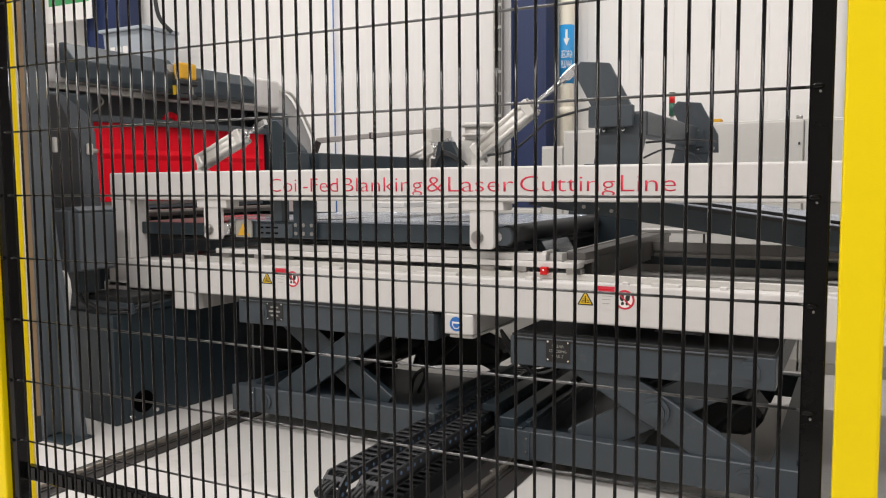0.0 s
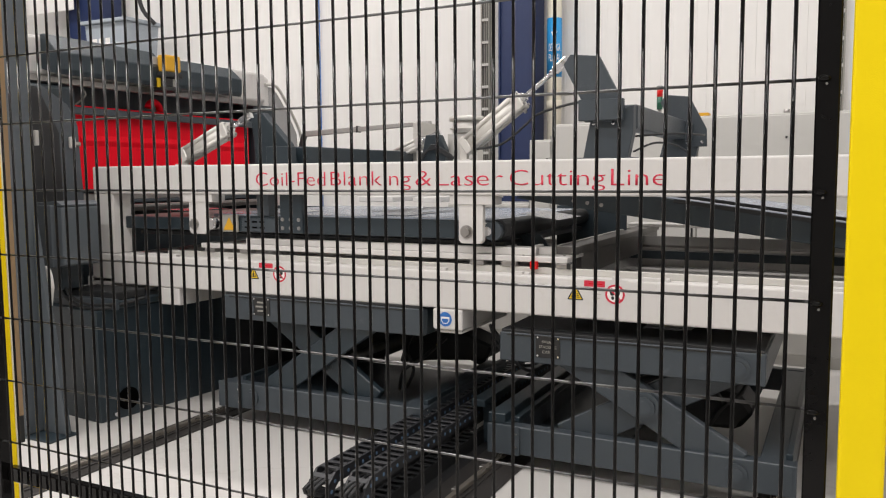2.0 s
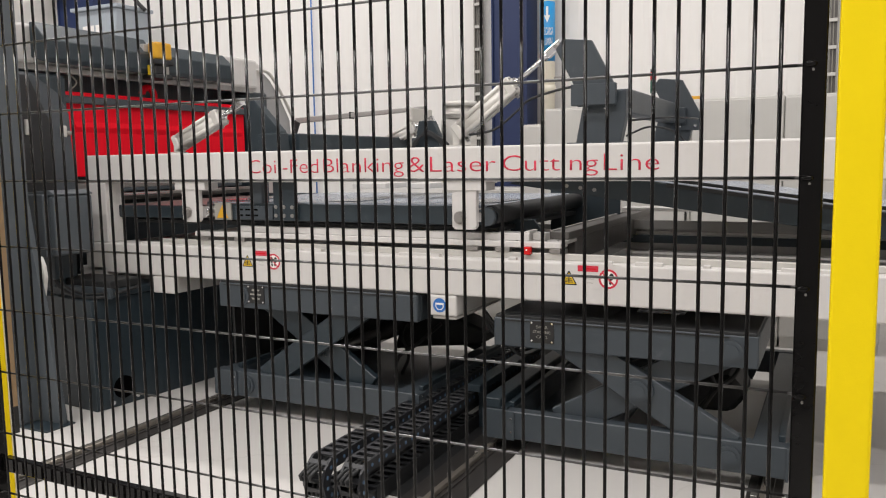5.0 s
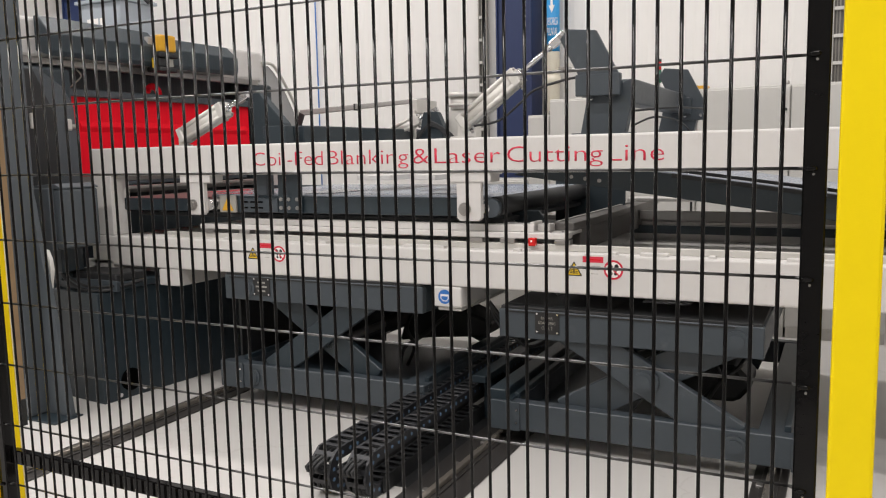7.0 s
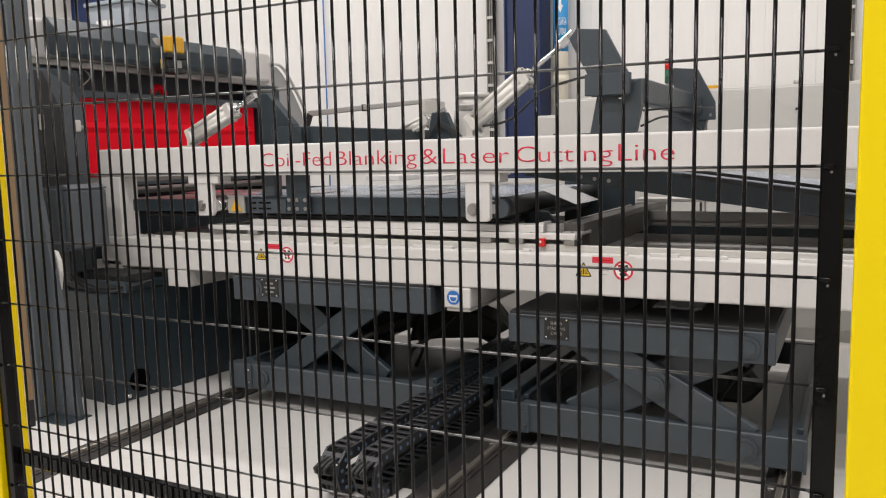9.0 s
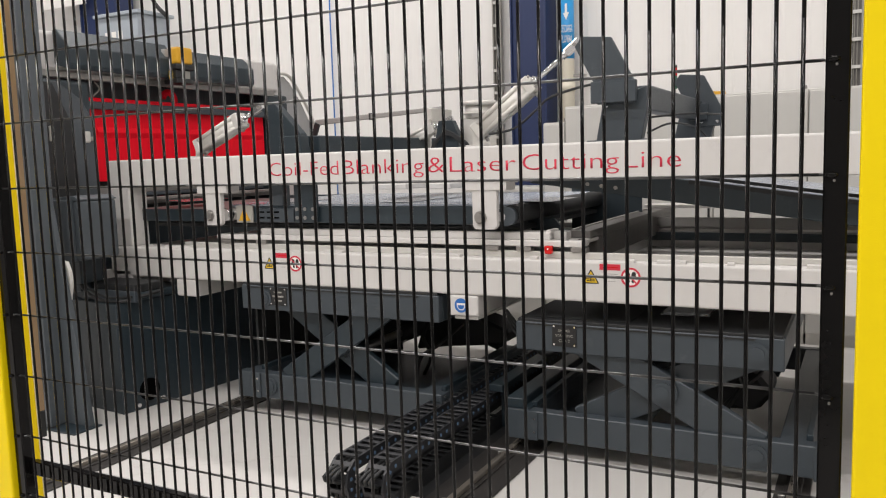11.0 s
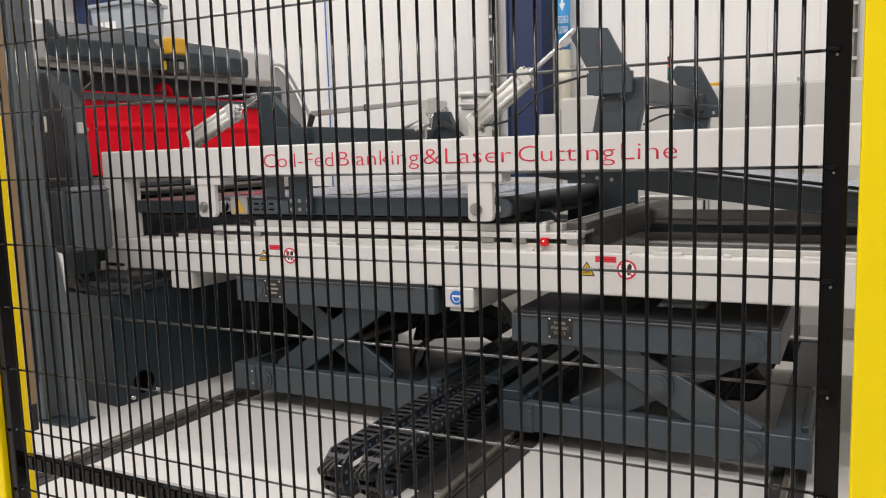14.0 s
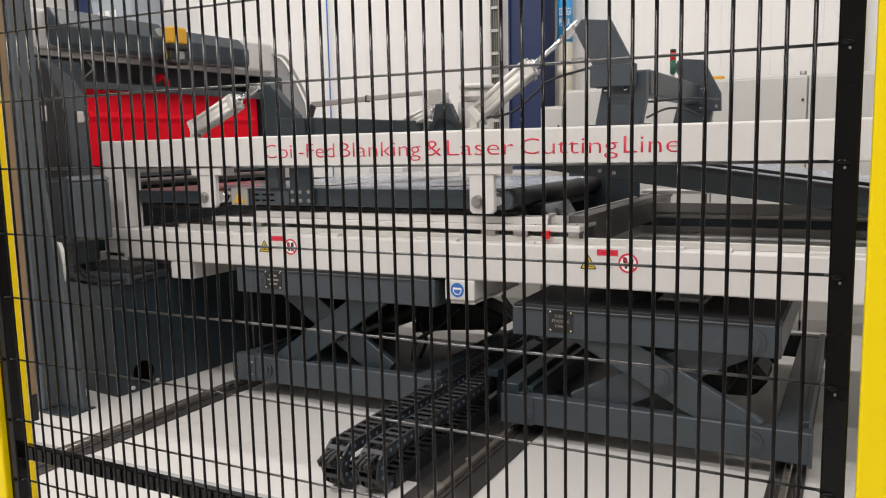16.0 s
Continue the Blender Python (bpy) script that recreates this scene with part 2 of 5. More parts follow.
def lettering(name, words, width, height, mat, parent, at, rot=(90, 0, 0), thick=0.0008, fatten=0.0, label=""):
    """Words as a flat mesh, stretched to the given width and height, lower left corner at at."""
    cu = bpy.data.curves.new(name, "FONT")
    cu.body, cu.size, cu.extrude, cu.offset = words, 1.0, 0.0, fatten
    cu.resolution_u = 3
    tmp = bpy.data.objects.new(name, cu)
    me = bpy.data.meshes.new_from_object(tmp)
    bpy.data.objects.remove(tmp)
    bm = B()
    bm.from_mesh(me)
    bpy.data.meshes.remove(me)
    xs, ys = [v.co.x for v in bm.verts], [v.co.y for v in bm.verts]
    x0, x1, y0, y1 = min(xs), max(xs), min(ys), max(ys)
    for v in bm.verts:
        v.co = Vector(((v.co.x - x0) / (x1 - x0) * width, (v.co.y - y0) / (y1 - y0) * height, 0))
    g = bmesh.ops.extrude_face_region(bm, geom=bm.faces[:])
    bmesh.ops.translate(bm, vec=(0, 0, thick), verts=[v for v in g["geom"] if isinstance(v, bmesh.types.BMVert)])
    bmesh.ops.transform(bm, matrix=Matrix.Translation(at) @ Euler([radians(a) for a in rot]).to_matrix().to_4x4(), verts=bm.verts)
    bmesh.ops.recalc_face_normals(bm, faces=bm.faces)
    return part(name, bm, mat, parent, label)


def disc(bm, c, r, thick, n=32, inner=0.0):
    """A flat disc or ring that faces the fence (towards -y)."""
    c = Vector(c)
    if not inner:
        return rod(bm, c, c + Vector((0, -thick, 0)), r, n, smooth=False)
    ring = []
    for rad, y in ((inner, 0), (r, 0), (r, -thick), (inner, -thick)):
        ring.append([bm.verts.new(c + Vector((rad * math.cos(2 * math.pi * k / n), y, rad * math.sin(2 * math.pi * k / n)))) for k in range(n)])
    for j in range(4):
        for k in range(n):
            bm.faces.new((ring[j][k], ring[j][(k + 1) % n], ring[(j + 1) % 4][(k + 1) % n], ring[(j + 1) % 4][k]))
    bmesh.ops.recalc_face_normals(bm, faces=bm.faces)
    return bm


# ---- the hall ----
X0, X1, Y0, Y1, ZC = -13.0, 6.0, -7.5, 4.7, 6.8
solid("floor", box(B(), (X0, Y0, -0.2), (X1, Y1, 0)), FLOOR, "pale sealed concrete floor with stains and fine cracks", "floor", kind="structure")
# Unseen ceiling and south, west, east walls are added; their grey limits fill light.
solid("ceiling", box(B(), (X0, Y0, ZC), (X1, Y1 + 0.2, ZC + 0.2)), HALLGREY, "unseen plain grey ceiling closing the hall", "ceiling", kind="structure")
wall_bm = box(B(), (X0, Y1 + 0.012, 0), (X1, Y1 + 0.2, ZC))
wall_north = solid("wall_north", wall_bm, WALL, "white ribbed sheet-panel wall of the hall", "wall", kind="structure")
panel_me = mesh_from("wall_panel", prism(B(), [(-0.2497, 0.012), (-0.2492, 0.0), (-0.14, 0.0), (-0.132, -0.0015), (-0.118, -0.0015), (-0.11, 0.0), (0.11, 0.0), (0.118, -0.0015), (0.132, -0.0015), (0.14, 0.0), (0.2492, 0.0), (0.2497, 0.012)], "z", 0, ZC), WALL)
for k in range(38):
    p = new("wall_panel", panel_me)
    p.parent, p.location = wall_north, (X0 + 0.25 + 0.5 * k, Y1, 0)
solid("wall_south", box(B(), (X0, Y0 - 0.2, 0), (X1, Y0, ZC)), HALLGREY, "unseen plain grey wall closing the hall", "wall", kind="structure")
solid("wall_west", box(B(), (X0 - 0.2, Y0 - 0.2, 0), (X0, Y1 + 0.2, ZC)), HALLGREY, "unseen plain grey wall closing the hall", "wall", kind="structure")
solid("wall_east", box(B(), (X1, Y0 - 0.2, 0), (X1 + 0.2, Y1 + 0.2, ZC)), HALLGREY, "unseen plain grey wall closing the hall", "wall", kind="structure")
fixture = solid("ceiling_light", box(box(B(), (-1.9, -0.15, 0), (1.9, 0.15, 0.16), 0.02), (-0.02, -0.02, 0.16), (0.02, 0.02, 0.25)), BEIGE, "long white strip lamp housing under the ceiling", "lamp", group="hall lamps")
fixture.location = (*LAMP_SPOTS[0], 6.56)
for lx, ly in LAMP_SPOTS[1:]:
    copy_thing(fixture, pose(lx, ly, 6.56))


# ---- fence in front of the machine ----
FY = -2.967
fence = thing("mesh_fence", "black welded wire mesh safety fence panel", "fence", (0, FY, 0))
part("frame_post", box(B(), (0.842, -0.018, 0.1), (0.882, 0.022, 2.62), 0.003), BLACKWIRE, fence)
part("frame_post", box(B(), (-1.523, -0.018, 0.1), (-1.483, 0.022, 2.62), 0.003), BLACKWIRE, fence)
part("mid_rail", box(B(), (-1.483, 0.004, 0.885), (0.842, 0.03, 0.932), 0.003), BLACKWIRE, fence)
part("bottom_rail", box(B(), (-1.483, -0.016, 0.1), (0.842, 0.02, 0.14), 0.003), BLACKWIRE, fence)
part("top_rail", box(B(), (-1.483, -0.016, 2.58), (0.842, 0.02, 2.62), 0.003), BLACKWIRE, fence)
upright = mesh_from("vertical_wire", rod(B(), (0, -0.0075, 0.102), (0, -0.0075, 2.618), 0.0039, 8), BLACKWIRE)
for k in range(51):
    w = new("vertical_wire", upright)
    w.parent, w.location = fence, (0.806 - 0.045 * k, -0.0, 0)
cross_bm = rod(B(), (-1.51, -0.0015, 0), (0.868, -0.0015, 0), 0.0031, 8)
cap_bm = B()
bmesh.ops.create_icosphere(cap_bm, subdivisions=2, radius=0.0075, matrix=Matrix.Diagonal((1.5, 0.8, 0.8, 1)))
for cap_face in cap_bm.faces:
    cap_face.smooth = True
end_cap = mesh_from("wire_end", cap_bm, BLACKWIRE)
rod(cross_bm, (0.835, -0.0015, 0), (0.858, -0.021, 0), 0.0028, 8)
rod(cross_bm, (-1.478, -0.0015, 0), (-1.505, -0.021, 0), 0.0028, 8)
crosswire = mesh_from("cross_wire", cross_bm, CROSSWIRE)
for k in range(-9, 4):
    w = new("cross_wire", crosswire)
    w.parent, w.location = fence, (0, 0, 1.82 + 0.2 * k)
    for wx in (-1.505, 0.856):
        w = new("wire_end", end_cap)
        w.parent, w.location = fence, (wx, -0.02, 1.82 + 0.2 * k)
    # Small steel screw added as the glint beside each wire end.
    part("glint_screw", rod(B(), (0.860, -0.026, 1.810 + 0.2 * k), (0.860, -0.018, 1.810 + 0.2 * k), 0.0022, 10), STEEL, fence, "small dull screw placed as the wire end's glint")


def fence_post(x0, x1):
    post = thing("fence_post", "yellow powder-coated square steel fence post", "post", ((x0 + x1) / 2, FY, 0), group="fence posts")
    h = (x1 - x0) / 2
    part("tube", box(B(), (-h, -0.035, 0.012), (h, 0.04, 2.7), 0.006, seg=2), YELLOW, post)
    part("cap", box(B(), (-h - 0.002, -0.037, 2.7), (h + 0.002, 0.042, 2.715), 0.003), BLACK, post, "black plastic cap")
    part("base_plate", box(B(), (-h - 0.05, -0.08, 0), (h + 0.05, 0.085, 0.012), 0.003), YELLOW, post)
    for sx in (-1, 1):
        for sy in (-0.065, 0.07):
            part("bolt", rod(B(), (sx * (h + 0.03), sy, 0.012), (sx * (h + 0.03), sy, 0.03), 0.009, 6), STEEL, post)
    for z in (0.5, 2.4):
        part("clamp", box(B(), (-h - 0.012, -0.0, z), (h + 0.012, 0.03, z + 0.045), 0.002), BLACKWIRE, post, "black panel clamp")


fence_post(0.899, 0.974)
fence_post(-1.602, -1.528)
curtain = thing("light_curtain", "slim yellow light curtain column with tan reflection in its window", "safety sensor", (-1.64, -2.82, 0))
part("housing", box(B(), (-0.012, -0.03, 0.012), (0.012, -0.006, 2.7), 0.003), YELLOW, curtain)
part("edge_trim", box(B(), (-0.012, -0.006, 0.012), (0.011, 0.006, 2.7), 0.002), STICKWHITE, curtain, "white edge trim")
# Window carries its tan reflection as base colour.
part("window", box(B(), (-0.012, 0.006, 1.035), (0.010, 0.028, 2.62), 0.002), TAN, curtain, "dark window strip painted with a tan reflection")
part("window_end", box(B(), (-0.012, 0.006, 0.94), (0.010, 0.028, 1.035), 0.002), BLACK, curtain)
part("foot", box(B(), (-0.05, -0.05, 0), (0.05, 0.05, 0.012), 0.002), BLACK, curtain)


# ---- white stacker frame ----
stacker = thing("stacker_frame", "white painted steel frame of a sheet stacker line", "machine frame")
part("upper_beam", box(B(), (-4.605, 0, 1.73), (2.6, 0.2, 1.95), 0.014, seg=3), WHITE, stacker)
part("lower_beam", box(B(), (-4.655, 0, 1.0), (2.6, 0.22, 1.245), 0.014, seg=3), WHITE, stacker)
part("end_post", box(B(), (-4.60, 0.004, 1.245), (-4.385, 0.19, 1.73), 0.008), WHITE, stacker)
part("far_post", box(B(), (2.3, 0.01, 1.245), (2.59, 0.19, 1.73), 0.008), WHITE, stacker)
part("floor_leg", box(B(), (2.3, 0.02, 0), (2.55, 0.2, 1.0), 0.008), WHITE, stacker)
part("floor_leg", box(B(), (-4.58, 0.25, 0), (-4.4, 0.45, 1.0), 0.008), WHITE, stacker)
part("rear_upper_beam", box(B(), (-4.6, 2.05, 1.73), (2.6, 2.25, 1.95), 0.014), WHITE, stacker)
part("rear_lower_beam", box(B(), (-4.65, 2.2, 1.0), (2.6, 2.4, 1.245), 0.014), WHITE, stacker)
part("rear_post", box(B(), (-4.55, 2.06, 1.245), (-4.3, 2.24, 1.73), 0.008), WHITE, stacker)
part("rear_post", box(B(), (2.3, 2.06, 1.245), (2.55, 2.24, 1.73), 0.008), WHITE, stacker)
part("rear_leg", box(B(), (-4.5, 2.2, 0), (-4.3, 2.38, 1.0), 0.008), WHITE, stacker)
part("rear_leg", box(B(), (2.3, 2.2, 0), (2.5, 2.38, 1.0), 0.008), WHITE, stacker)
part("end_cross_beam", box(B(), (-4.6, 0.22, 1.02), (-4.42, 2.2, 1.22), 0.008), WHITE, stacker)
part("foot_block", box(B(), (-4.72, 0.0, 0.96), (-4.42, 0.24, 1.045), 0.006), WHITE, stacker)
part("foot_pad", box(B(), (-4.78, 0.005, 0.93), (-4.3, 0.24, 0.965), 0.004), WHITE, stacker)
part("foot_stub", box(B(), (-3.92, 0.005, 0.862), (-3.70, 0.85, 0.998), 0.012, seg=2), WHITE, stacker)
part("sensor_stub", box(B(), (-1.475, -0.004, 0.862), (-1.262, 0.9, 0.998), 0.012, seg=2), WHITE, stacker)
part("stub_plate", box(B(), (-1.45, 0.03, 0.835), (-1.28, 0.8, 0.855), 0.004), STICKWHITE, stacker)
for k in range(9):
    z0 = 1.2462 + 0.0004 * (k % 3)
    part("shim_plate", box(B(), (-4.03 + 0.78 * k, 0.012, z0 - 0.003), (-4.03 + 0.78 * k + (0.3, 0.05, 0.16)[k % 3], 0.06, z0 + 0.016), 0.002), WHITE, stacker)
part("linear_rail", box(B(), (-3.9, 0.10, 1.245), (2.3, 0.135, 1.285), 0.003), ALU, stacker, "bright ground steel linear rail")
part("rail_cover", box(B(), (-0.55, 0.165, 1.245), (2.3, 0.205, 1.262), 0.002), STICKWHITE, stacker, "white rail cover strip")
part("linear_rail", box(B(), (-3.9, 2.24, 1.245), (2.3, 2.275, 1.285), 0.003), STEEL, stacker)
part("inner_tray", box(B(), (-0.7, 0.24, 1.08), (2.3, 2.18, 1.095), 0.002), TRAYTOP, stacker, "dull grey sheet-metal tray")
part("tray_lip", box(B(), (-0.95, 2.1, 1.16), (2.3, 2.13, 1.225), 0.003), GREY, stacker)
part("tray_wall", box(B(), (-0.95, 2.13, 1.27), (2.3, 2.16, 1.345), 0.003), TRAYGREY, stacker)


def lug(x, z0):
    w = 0.085
    g = part("lug", prism(B(), [(x - w, 1.68), (x + w, 1.68), (x + w, z0 + 0.02), (x + w - 0.02, z0), (x - w + 0.02, z0), (x - w, z0 + 0.02)], "y", 0.02, 0.062, 0.004), WHITE, stacker)
    part("lug_top", box(B(), (x - w - 0.06, 0.012, 1.672), (x + w + 0.07, 0.16, 1.732), 0.004), WHITE, g)
    part("axle_bolt", rod(rod(B(), (x - 0.028, 0.02, z0 + 0.076), (x - 0.028, -0.012, z0 + 0.076), 0.032, 6, smooth=False), (x - 0.028, 0.02, z0 + 0.076), (x - 0.028, 0.012, z0 + 0.076), 0.042, 20), STEEL, g, "steel hexagon axle bolt")
    return g


lug(-1.211, 1.425)
lug(-3.501, 1.428)
for word, x0, x1, z0 in (("Coil-Fed", -2.909, -2.301, 1.793), ("Blanking", -2.258, -1.629, 1.763), ("&", -1.595, -1.478, 1.793), ("Laser", -1.437, -0.983, 1.793), ("Cutting", -0.938, -0.343, 1.763), ("Line", -0.31, 0.005, 1.793)):
    lettering("lettering", word, x1 - x0, 1.889 - z0, LETTER, stacker, (x0, -0.0006, z0), fatten=-0.011, label="crimson vinyl word on the white beam")


def warning_stickers(x, z):
    """A yellow triangle, a red and white notice and a round no-standing sign on the lower beam."""
    tx, tz, h = x - 0.238, z - 0.043, 0.046
    tri = part("warning_triangle", prism(B(), [(tx - h, tz), (tx + h, tz), (tx, tz + 1.72 * h)], "y", -0.0012, 0.004), STICKYEL, stacker, "yellow crush-hazard warning sticker")
    corners = [Vector((tx - h, 0, tz)), Vector((tx + h, 0, tz)), Vector((tx, 0, tz + 1.72 * h))]
    for pa, pb in zip(corners, corners[1:] + corners[:1]):
        d = (pb - pa).normalized()
        nrm = Vector((-d.z, 0, d.x)) * 0.0032
        part("border", prism(B(), [((pa + nrm).x, (pa + nrm).z), ((pb + nrm).x, (pb + nrm).z), ((pb - nrm).x, (pb - nrm).z), ((pa - nrm).x, (pa - nrm).z)], "y", -0.002, 0.003), STICKBLK, tri)
    sym = box(B(), (tx - 0.004, -0.0024, tz + 0.01), (tx + 0.004, 0.002, tz + 0.042))
    bmesh.ops.create_icosphere(sym, subdivisions=1, radius=0.006, matrix=Matrix.Translation((tx, -0.001, tz + 0.048)) @ Matrix.Diagonal((1, 0.15, 1, 1)))
    for s in (-1, 1):
        box(sym, (tx + s * 0.017 - 0.009, -0.0024, tz + 0.012), (tx + s * 0.017 + 0.009, 0.002, tz + 0.017))
        box(sym, (tx + s * 0.015 - 0.007, -0.0024, tz + 0.022), (tx + s * 0.015 + 0.007, 0.002, tz + 0.027))
        box(sym, (tx + s * 0.012 - 0.004, -0.0024, tz + 0.032), (tx + s * 0.012 + 0.004, 0.002, tz + 0.036))
    part("symbol", sym, STICKBLK, tri)
    note = part("notice", box(B(), (x - 0.185, -0.001, z - 0.065), (x + 0.075, 0.004, z + 0.085)), WHITE, stacker, "white notice sticker with a red header")
    part("header", box(B(), (x - 0.185, -0.002, z + 0.038), (x - 0.06, 0.003, z + 0.074)), STICKRED, note)
    for k in range(2):
        part("text_bar", box(B(), (x - 0.135, -0.0018, z + 0.014 - 0.02 * k), (x - 0.075 - 0.01 * k, 0.003, z + 0.017 - 0.02 * k)), LABELGREY, note)
    part("text_bar", box(B(), (x - 0.135, -0.0018, z - 0.03), (x - 0.09, 0.003, z - 0.027)), LABELGREY, note)
    part("header_bar", box(B(), (x - 0.155, -0.0028, z + 0.052), (x - 0.075, 0.002, z + 0.058)), REDLENS, note)
    proh = part("prohibition_sign", disc(B(), (x, -0.0012, z), 0.058, 0.001, 32, 0.046), STICKRED, stacker, "round red no-standing sticker with footprints")
    part("sign_ground", disc(B(), (x, -0.001, z), 0.047, 0.0008), STICKWHITE, proh)
    for s in (-1, 1):
        fp = B()
        bmesh.ops.create_icosphere(fp, subdivisions=2, radius=1, matrix=Matrix.Translation((x + s * 0.017, -0.0022, z + 0.013)) @ pose(0, 0, 0, 0, s * 8, 0) @ Matrix.Diagonal((0.014, 0.0008, 0.023, 1)))
        bmesh.ops.create_icosphere(fp, subdivisions=2, radius=1, matrix=Matrix.Translation((x + s * 0.013, -0.0022, z - 0.022)) @ Matrix.Diagonal((0.009, 0.0008, 0.011, 1)))
        part("footprint", fp, STICKBLK, proh)
    part("slash", box(B(), (-0.048, -0.0008, -0.004), (0.048, 0.0012, 0.004), rot=Matrix.Translation((x, -0.0032, z)) @ pose(0, 0, 0, 0, 45, 0)), STICKRED, proh)


warning_stickers(-0.278, 1.16)
warning_stickers(-2.716, 1.16)
ear = part("blue_sign", disc(B(), (-1.382, -0.0056, 0.932), 0.047, 0.001), DISCBLUE, stacker, "round blue mandatory-protection sticker")
part("mask_symbol", prism(B(), [(-1.412, 0.948), (-1.352, 0.948), (-1.352, 0.922), (-1.368, 0.902), (-1.396, 0.902), (-1.412, 0.922)], "y", -0.0078, -0.006), STICKWHITE, ear)
part("mask_fill", prism(B(), [(-1.405, 0.935), (-1.359, 0.935), (-1.359, 0.922), (-1.371, 0.908), (-1.393, 0.908), (-1.405, 0.922)], "y", -0.0088, -0.0076), DISCBLUE, ear)
for k in range(6):
    part("weld_bracket", box(B(), (0.15 + 0.55 * k - 1.0, 0.01, 1.235), (0.19 + 0.55 * k - 1.0, 0.05, 1.262), 0.004), WHITE, stacker)

# ---- gripper carriage on the linear rail ----
carriage = thing("gripper_carriage", "white linear carriage with a dark cross beam", "carriage")
part("long_plate", box(B(), (-3.55, 0.10, 1.315), (-0.60, 0.24, 1.352), 0.004), WHITE, carriage)
part("top_plate", box(B(), (-3.14, 0.14, 1.352), (-0.82, 0.27, 1.40), 0.004), WHITE, carriage)
for x in (-3.45, -3.1, -1.2, -0.98, -0.62):
    part("rail_block", box(B(), (x - 0.05, 0.085, 1.287), (x + 0.05, 0.15, 1.315), 0.003), STEEL, carriage, "steel ball-rail block")
part("end_plate", box(B(), (-1.02, 0.24, 1.33), (-0.60, 0.44, 1.352), 0.003), WHITE, carriage)
part("end_stop", box(B(), (-0.85, 0.15, 1.352), (-0.82, 0.30, 1.415), 0.003), WHITE, carriage)
part("stop_block", box(B(), (-0.82, 0.20, 1.352), (-0.735, 0.30, 1.40), 0.004), WHITE, carriage)
for bx, by in ((-0.90, 0.14), (-0.71, 0.15), (-0.65, 0.2), (-0.64, 0.36)):
    part("cap_screw", rod(B(), (bx, by, 1.352), (bx, by, 1.358), 0.008, 10), STEEL, carriage)
lamp_block = part("sensor_lamp", box(B(), (-0.83, 0.06, 1.275), (-0.785, 0.1, 1.325), 0.004), REDLENS, carriage, "small red sensor")
part("sensor_eye", rod(B(), (-0.808, 0.061, 1.306), (-0.808, 0.057, 1.306), 0.006, 10), STICKWHITE, lamp_block)
part("rail_wiper", box(B(), (-0.60, 0.082, 1.283), (-0.575, 0.152, 1.32), 0.003), STICKBLK, carriage)
part("cross_beam", box(B(), (-0.745, 0.30, 1.352), (-0.61, 2.85, 1.40), 0.004), WEB, carriage, "worn grey cross beam")
part("beam_ledge", box(B(), (-0.743, 0.32, 1.399), (-0.722, 2.83, 1.408), 0.002), TRAYGREY, carriage)
part("beam_web", box(B(), (-0.73, 0.45, 1.20), (-0.615, 2.8, 1.352), 0.004), WEB, carriage, "brown-grey web under the cross beam")
part("rear_plate", box(B(), (-0.8, 2.45, 1.40), (-0.15, 2.7, 1.43), 0.004), WHITE, carriage)

# ---- belt conveyor under the upper beam ----
conveyor = thing("belt_conveyor", "dark grey belt conveyor carrying bright sheet metal", "conveyor")
part("side_beam", box(B(), (-3.3, 0.11, 1.447), (-1.17, 0.16, 1.568), 0.006), GREY, conveyor)
part("side_beam", box(B(), (-4.5, 0.13, 1.447), (-3.55, 0.18, 1.545), 0.006), GREY, conveyor)
part("side_beam", box(B(), (-4.5, 1.92, 1.447), (-1.17, 1.97, 1.568), 0.006), GREY, conveyor)
part("lower_pan", box(B(), (-4.3, 0.2, 1.40), (-1.05, 1.9, 1.43), 0.004), BLACK, conveyor, "black underside pan")
for k in range(10):
    part("belt", box(B(), (-3.5, 0.19 + 0.172 * k, 1.55), (-1.1, 0.335 + 0.172 * k, 1.578), 0.008), BELT, conveyor, "shiny grey-blue belt")
part("belt", box(B(), (-4.6, 0.2, 1.52), (-3.56, 1.88, 1.54), 0.006), WEB, conveyor)
part("end_guard", box(B(), (-1.3, 1.98, 1.25), (-0.70, 2.0, 1.60), 0.003), GREY, conveyor, "dark sheet-metal guard behind the belt end")
part("guard_foot", box(B(), (-1.25, 1.98, 1.2), (-0.95, 2.2, 1.25), 0.003), GREY, conveyor)
part("support_plate", prism(B(), [(-1.12, 1.46), (-0.92, 1.46), (-0.84, 1.36), (-0.84, 1.30), (-1.05, 1.30)], "y", 0.5, 0.53, 0.003), GREY, conveyor)
part("end_roller", rod(B(), (-1.07, 0.13, 1.515), (-1.07, 1.95, 1.515), 0.062, 24), BLACK, conveyor, "black rubber end roller")
part("roller_disc", rod(B(), (-1.085, 0.07, 1.505), (-1.085, 0.13, 1.505), 0.06, 24), GREY_MID, conveyor)
part("roller_shaft", rod(B(), (-1.12, 0.06, 1.503), (-1.12, 0.16, 1.503), 0.03, 16), CHROME, conveyor)
part("left_roller", rod(B(), (-3.45, 0.1, 1.505), (-3.45, 1.95, 1.505), 0.05, 20), STEEL, conveyor)
part("roller_nut", rod(B(), (-3.42, 0.06, 1.505), (-3.42, 0.12, 1.505), 0.045, 16), CHROME, conveyor)
part("bearing_plate", box(B(), (-3.33, 0.09, 1.445), (-3.17, 0.108, 1.575), 0.003), LABELGREY, conveyor)
part("hazard_sticker", prism(B(), [(-3.305, 1.46), (-3.195, 1.46), (-3.25, 1.556)], "y", 0.086, 0.0895), AMBER, conveyor, "yellow triangular hazard sticker")
